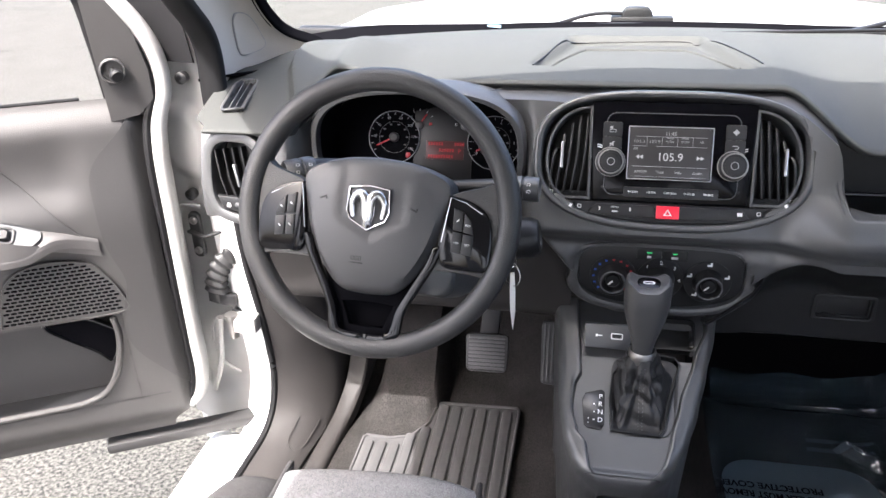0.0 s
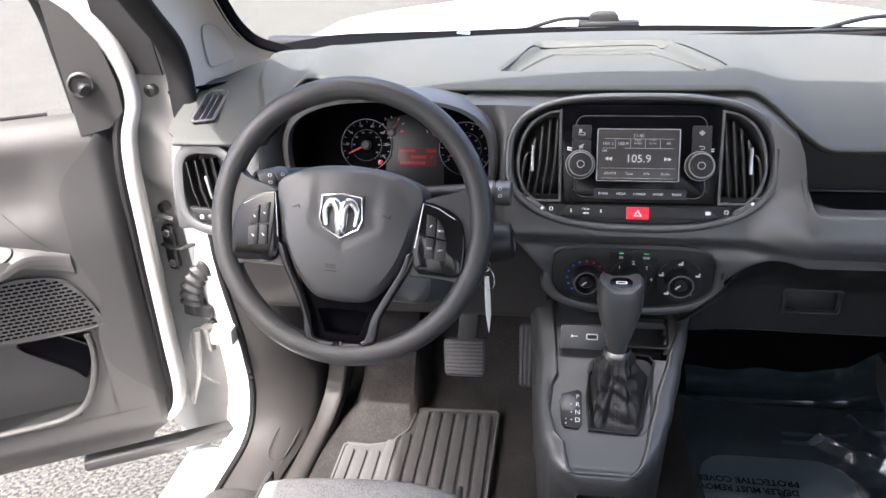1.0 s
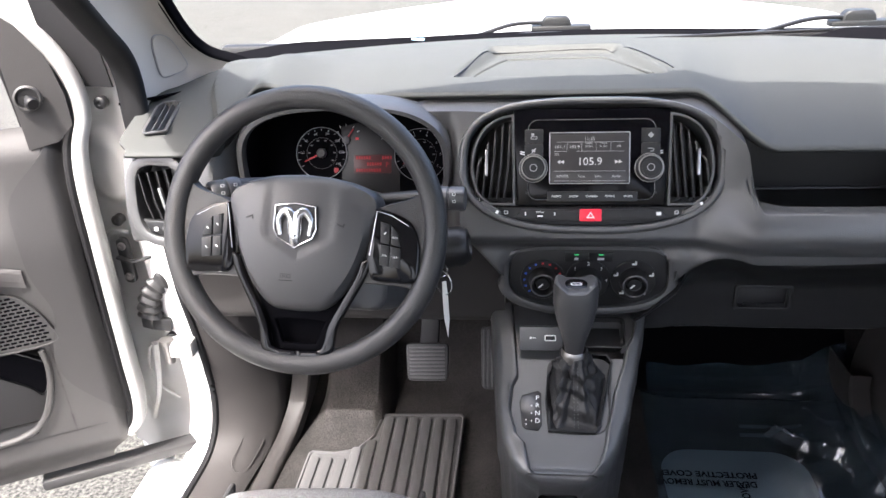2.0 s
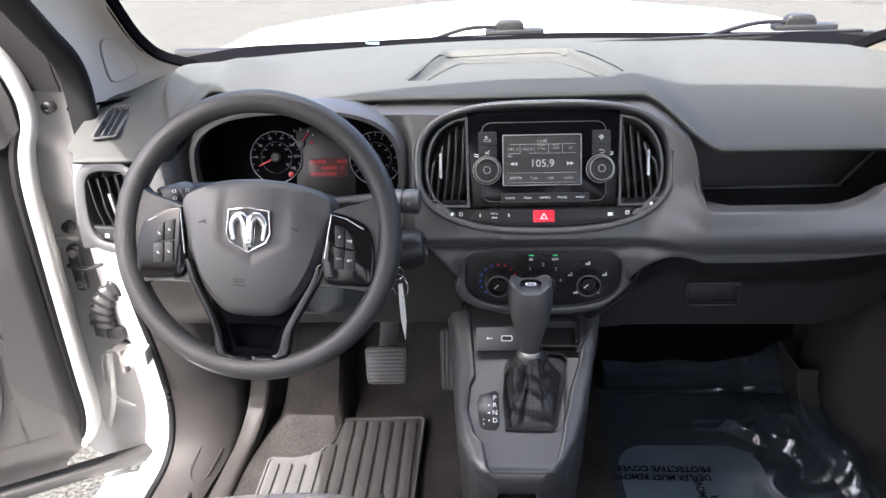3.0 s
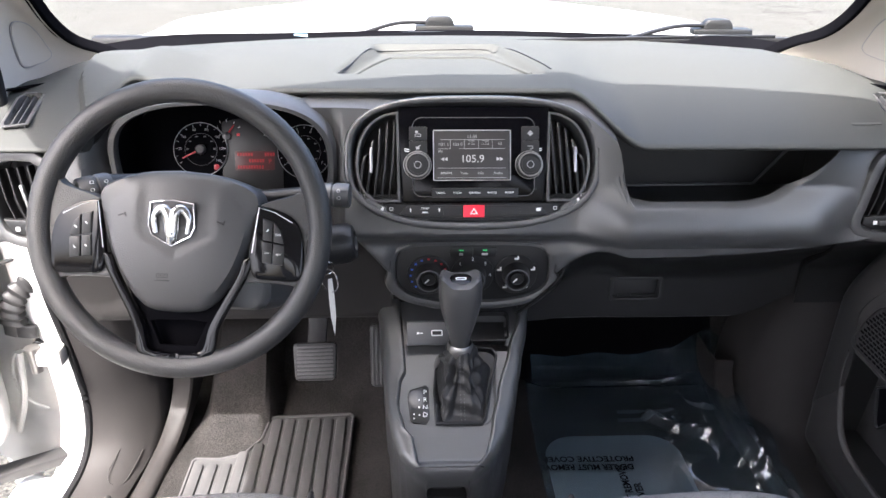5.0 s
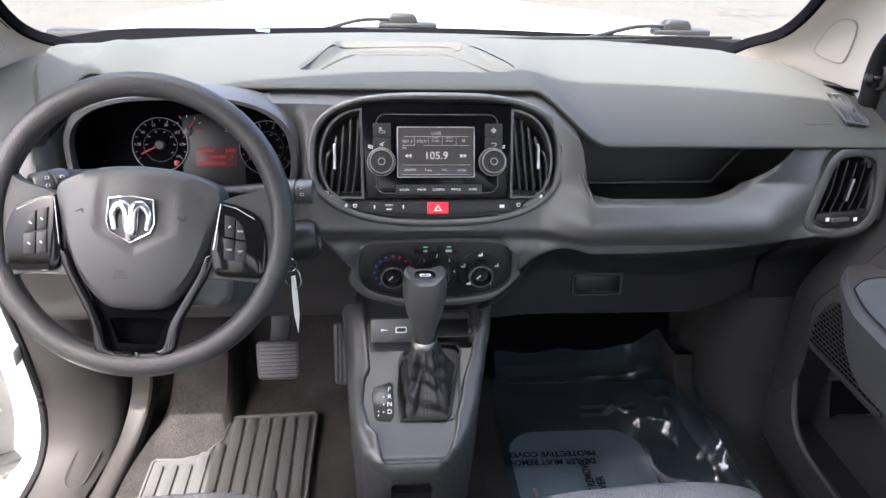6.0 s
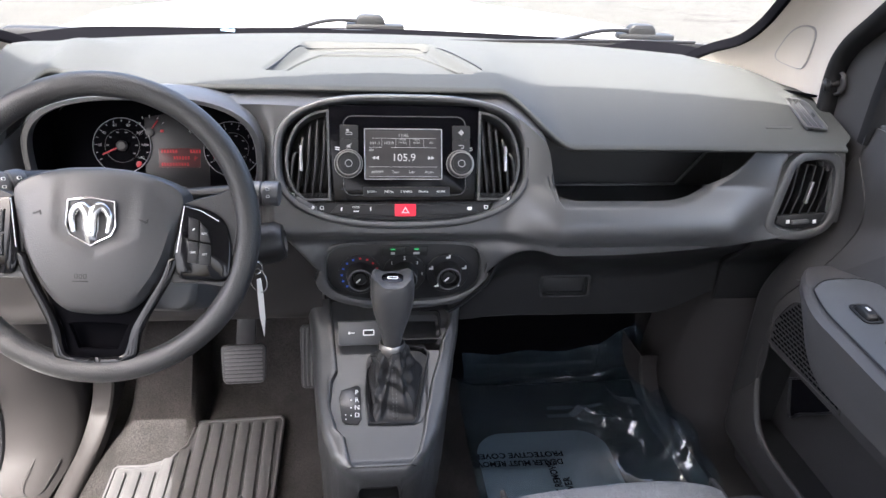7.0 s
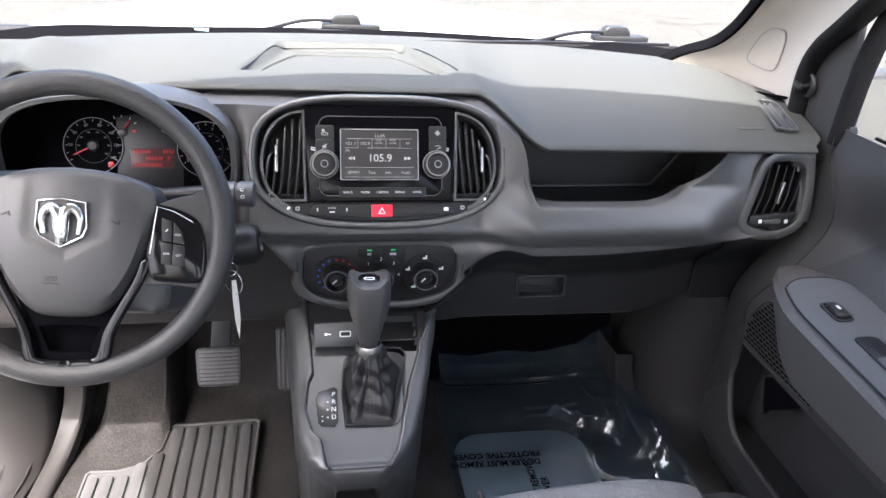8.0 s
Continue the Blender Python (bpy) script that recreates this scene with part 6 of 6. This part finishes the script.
    if not is_open:
        grip = on_arm(0.405, 0.60, 0.003)
        part("grip_hollow", plate(rrect(0.11, 0.034, 0.008, 4), 0.0012, grip, 0.0004), BLACK, arm, "dark hand grip hollow")
        part("grip_plate", plate(rrect(0.09, 0.032, 0.006, 4, 0.035), 0.003, grip, 0.001), ARM, arm)
        part("grip_mark", box(0.020, 0.006, 0.0005, grip @ Matrix.Translation((0.012, 0.002, 0.003)), 0.0001), LINE, arm)
    # sail panel with the mirror control, window frame and seal
    corner = part("sail_panel", plate(sail[:0:-1], 0.020, m, 0.010, -0.0215 - lean), TRIM, ob, "dark grey corner panel")
    cs, cz = sail[0]
    part("mirror_bezel", lathe([(0.020, 0), (0.020, 0.004), (0.018, 0.006), (0.0165, 0.006), (0.015, 0.001), (0, 0.001)], m @ Matrix.Translation((cs, cz, 0.003 - lean)), 28), TRIM, corner)
    part("mirror_knob", lathe([(0.006, 0), (0.0055, 0.012), (0.010, 0.014), (0.0105, 0.020), (0.008, 0.023), (0, 0.023)], m @ Matrix.Translation((cs, cz, 0.003 - lean)) @ pose(0, 0, 0, 15, -20, 0), 20), BLACK, corner)
    part("waist_seal", tube([m @ Vector((s, 1.2425, -0.034 - lean)) for s in (0.10, 0.3, 0.6, 0.95)], 0.003, 8, up=inward), SEAL, ob)
    shift = Vector((0, 0, 0) if is_open else (-0.010, 0, -0.040))
    post = spline([m @ (Vector(p) + shift) for p in ((0.052, 1.215, -0.068), (0.060, 1.33, -0.068), (0.075, 1.42, -0.075), (0.13, 1.56, -0.09), (0.28, 1.74, -0.11), (0.50, 1.80, -0.115), (0.95, 1.80, -0.115))], 40)
    part("window_frame", sweep(post, rrect(0.022, 0.030, 0.005, 2), up=inward), SEAL, ob, "black window frame")
    if not is_open:                                      # the driver's window is wound down
        pane = part("pane", thicken(grid(lambda u, v: m @ (Vector((mix(0.06 + 0.12 * v, 0.95, u), mix(1.235, 1.79, v), mix(-0.07, -0.115, v))) + shift), 6, 6), 0.003), GLASS, ob, "clear side window")
        pane.visible_shadow = False
    # painted shell behind the card
    rise = -0.060 if is_open else -0.112
    edge = curve([(0.95, 0.612), (0.30, 0.612), (0.10, 0.614), (0.045, 0.63), (0.010, 0.69), (-0.004, 0.76), (-0.006, 0.90), (-0.007, 1.05), (-0.010, 1.12), (-0.014, 1.185), (-0.018, 1.225)], 50) + [(0.5, 1.18), (0.95, 1.18)]
    part("shell", loops([level(edge, -0.125), level(edge, rise), level(inset(edge[::-1], 0.004)[::-1], rise + 0.005), level(inset(edge[::-1], 0.016)[::-1], rise + 0.004), level(inset(edge[::-1], 0.040)[::-1], rise), level(inset(edge[::-1], 0.046)[::-1], -0.105)], m), PAINT_SHADED, ob, "white painted door shell")
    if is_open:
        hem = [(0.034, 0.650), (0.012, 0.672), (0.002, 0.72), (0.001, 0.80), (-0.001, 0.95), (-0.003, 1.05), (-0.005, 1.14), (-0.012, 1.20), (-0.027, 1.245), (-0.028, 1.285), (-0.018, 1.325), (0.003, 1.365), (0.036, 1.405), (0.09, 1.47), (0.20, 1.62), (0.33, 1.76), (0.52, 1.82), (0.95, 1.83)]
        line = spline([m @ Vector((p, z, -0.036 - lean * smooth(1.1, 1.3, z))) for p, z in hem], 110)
        part("edge_hem", sweep(line, superellipse(0.0145, 0.030, 2.6, 20), up=inward), PAINT_SHADED, ob, "white painted door edge")
        part("hem_seal", tube([p + Vector(inward) * 0.022 + Vector(along) * 0.016 for p in line], 0.007, 8, up=inward), SEAL, ob, "black rubber door seal")
    if is_open:
        part("rubber_foot", box(0.30, 0.022, 0.030, m @ Matrix.Translation((0.05, 0.575, -0.045)), 0.004), RUBBER, ob, "black rubber strip below the door")
    return ob


sail_left = [(0.036, 1.290), (0.056, 1.410), (0.036, 1.390), (0.008, 1.345), (-0.004, 1.286), (-0.004, 1.245), (0.016, 1.226), (0.046, 1.221)]
door("driver_door", (-0.80, -0.03, 0), (-0.888, -0.46, 0), (0.46, -0.888, 0), sail_left, 0.022, 0.048, (0.33, 0.40), True, "open driver's door with grey inner panel and white shell")
sail_right = [(-0.040, 1.290), (0.020, 1.430), (-0.030, 1.400), (-0.085, 1.357), (-0.116, 1.310), (-0.108, 1.245), (-0.030, 1.170), (0.044, 1.165), (0.040, 1.245), (0.030, 1.330)]
door("passenger_door", (0.628, 0.0, 0), (0, -1, 0), (-1, 0, 0), sail_right, 0.092, 0.082, (0.17, 0.34), False, "closed passenger's door with grey inner panel and armrest")

MIRROR = part("mirror_housing", loops([[(x, y, z) for x, z in rrect(0.17 * f, 0.15 * f, 0.03, 5, 0.93, 1.225)] for y, f in ((0.21, 0.55), (0.19, 0.85), (0.15, 0.98), (0.10, 1.0), (0.096, 0.94))]), RUBBER, bpy.data.objects["passenger_door"], "grey outside mirror housing")
part("mirror_glass", loops([[(x, y, z) for x, z in rrect(0.152, 0.132, 0.025, 5, 0.93, 1.225)] for y in (0.097, 0.092)]), CHROME, MIRROR, "mirror glass")
part("mirror_arm", sweep(spline([(0.73, 0.10, 1.19), (0.80, 0.13, 1.185), (0.87, 0.14, 1.18)], 10), rrect(0.05, 0.03, 0.01, 3)), RUBBER, MIRROR)

# ---- the driver's door jamb ----
jamb = thing("door_jamb", "white painted hinge pillar with bolts and stains, door open", "door jamb", (-0.80, 0.06, 0.55))


def jamb_point(u, v):
    x, z = mix(-0.715, -0.93, u), mix(0.50, 1.45, v)
    y = 0.055 + 0.015 * math.sin(u * 5) + 0.05 * smooth(0.55, 1.0, u)
    d = math.hypot((x + 0.795) / 0.045, (z - 1.145) / 0.075)
    y -= 0.018 * smooth(1.0, 0.6, d)
    y += 0.014 * smooth(0.45, 0.40, abs(x + 0.80) * 8) * smooth(1.02, 1.0, z) * smooth(0.60, 0.64, z)
    y += 0.03 * smooth(0.70, 0.60, z) * u
    return (x, y, z)


part("panel", thicken(grid(jamb_point, 60, 120), 0.004), PAINT_SHADED, jamb)
part("tape", thicken(grid(lambda u, v: (mix(-0.742, -0.84, u) - 0.02 * v, 0.038 + 0.02 * u, mix(1.288, 1.44, v)), 6, 6), 0.003), SEAL, jamb, "black protective tape")
for x, z in ((-0.772, 1.262), (-0.795, 1.055), (-0.748, 0.815)):
    part("bolt", lathe([(0.010, -0.01), (0.010, 0.003), (0.007, 0.005), (0.004, 0.005), (0.003, 0.003), (0, 0.003)], axes((x, 0.044, z), (1, 0, 0), (0, 0, 1)), 16), BLACK, jamb)
check = part("check_plate", plate(rrect(0.022, 0.090, 0.010, 4), 0.008, axes((-0.800, 0.052, 0.975), (1, 0, 0), (0, 0, 1)), 0.003), RUBBER, jamb, "dark check strap plate")
part("check_strap", sweep(spline([(-0.81, 0.04, 0.985), (-0.775, 0.03, 0.982), (-0.735, 0.05, 0.990)], 10), rrect(0.010, 0.005, 0.002, 2)), RUBBER, check)
boot = part("wire_boot", sweep(spline([(-0.776, 0.040, 0.868), (-0.770, 0.034, 0.895), (-0.757, 0.034, 0.920), (-0.740, 0.040, 0.938), (-0.718, 0.055, 0.944)], 60), superellipse(0.021, 0.013, 3.0, 16), up=(0, 1, 0), scale=lambda f: 0.95 + 0.30 * (abs((f * 6.5) % 1 - 0.5) * 2 - 0.5) - 0.25 * f), RUBBER, jamb, "folded rubber wiring boot")
part("boot_plate", plate([(-0.013, -0.026), (0.006, -0.032), (0.013, -0.024), (0.012, 0.020), (0.004, 0.028), (-0.010, 0.024)], 0.010, axes((-0.786, 0.050, 0.864), (1, 0, 0), (0.1, 0, 1)), 0.003), RUBBER, boot)
part("boot_clip", box(0.034, 0.012, 0.024, pose(-0.758, 0.040, 0.836, 0, 6, 0), 0.003), BLACK, boot)
for z in (-0.03, 0.03):
    part("check_bolt", lathe([(0.0075, 0), (0.0075, 0.003), (0.006, 0.005), (0.0025, 0.005), (0.002, 0.003), (0, 0.003)], axes((-0.800, 0.044, 0.975 + z), (1, 0, 0), (0, 0, 1)), 14), STEEL, check)
part("pressed_edge", tube(spline([(-0.83, 0.052, 0.90), (-0.832, 0.050, 0.96), (-0.828, 0.050, 1.015), (-0.812, 0.048, 1.035), (-0.785, 0.050, 1.03)], 24), 0.004, 8), PAINT_SHADED, jamb)
part("pressed_edge", tube(spline([(-0.775, 0.052, 0.80), (-0.80, 0.052, 0.79), (-0.812, 0.052, 0.74), (-0.800, 0.055, 0.69), (-0.770, 0.058, 0.665)], 24), 0.003, 8), PAINT_SHADED, jamb)
hinge = part("hinge", box(0.05, 0.03, 0.03, Matrix.Translation((-0.725, 0.03, 0.79)), 0.004), PAINT_SHADED, jamb, "painted steel hinge")
part("hinge_pin", lathe([(0.009, 0), (0.009, 0.040), (0.012, 0.042), (0.012, 0.050), (0, 0.050)], Matrix.Translation((-0.748, 0.022, 0.775)), 16), STEEL, hinge)
part("weld_rib", tube(spline([(-0.83, 0.05, 0.62), (-0.80, 0.045, 0.70), (-0.785, 0.045, 0.80)], 12), 0.006, 8), PAINT_SHADED, jamb)
slab("wing", 0.05, 1.2, 0.55, (-0.90, 0.72, 0.42), PAINT, "white painted front wing of the van", "wing")
slab("wing", 0.05, 1.2, 0.55, (0.90, 0.72, 0.42), PAINT, "white painted front wing of the van", "wing")

# ---- seats ----
def seat(x0, x1, front, label):
    cx, w = (x0 + x1) / 2, x1 - x0
    ob = thing("seat", label, "seat", (cx, front - 0.25, FLOOR_Z), "front seats")

    def cushion_point(u, v):
        a = 2 * u - 1
        x = cx + a * w / 2
        nose = front - 0.008 * a * a
        if v < 0.35:
            t = v / 0.35
            y, z = nose + 0.004 - 0.03 * (1 - t), mix(0.66, 0.765, t)
        else:
            t = (v - 0.35) / 0.65
            y, z = nose - 0.60 * t ** 1.5, 0.765 + 0.035 * math.sqrt(min(1, t / 0.12)) - 0.02 * smooth(0.5, 1, t)
        return (x, y, z + 0.003 * math.sin(a * 3) - 0.012 * abs(a) ** 4)

    part("cushion", grid(cushion_point, 40, 40), CLOTH, ob, "woven grey cloth cushion")
    for side in (-1, 1):
        edge = cx + side * (w / 2 + 0.045)
        path = spline([(edge, front - 0.05, 0.62), (edge, front - 0.045, 0.71), (edge, front - 0.075, 0.745), (edge + side * 0.01, front - 0.20, 0.765), (edge + side * 0.015, front - 0.62, 0.78)], 40)
        part("bolster", sweep(path, superellipse(0.055, 0.045, 2.5, 20), up=(0, 0.3, 1)), CLOTH_SIDE, ob, "dark side bolster")
        part("piping", tube(spline([(cx + side * w / 2, front - 0.004, 0.66), (cx + side * w / 2, front - 0.005, 0.76), (cx + side * w / 2, front - 0.06, 0.786), (cx + side * w / 2, front - 0.55, 0.785)], 30), 0.004, 8), CLOTH_SIDE, ob)
    part("base", box(w + 0.05, 0.5, 0.13, Matrix.Translation((cx, front - 0.32, FLOOR_Z + 0.006)), 0.02), BLACK, ob)
    return ob


seat(-0.515, -0.235, -0.285, "woven grey cloth driver's seat cushion with darker bolsters")
seat(0.13, 0.445, -0.302, "woven grey cloth passenger's seat cushion with darker bolsters")
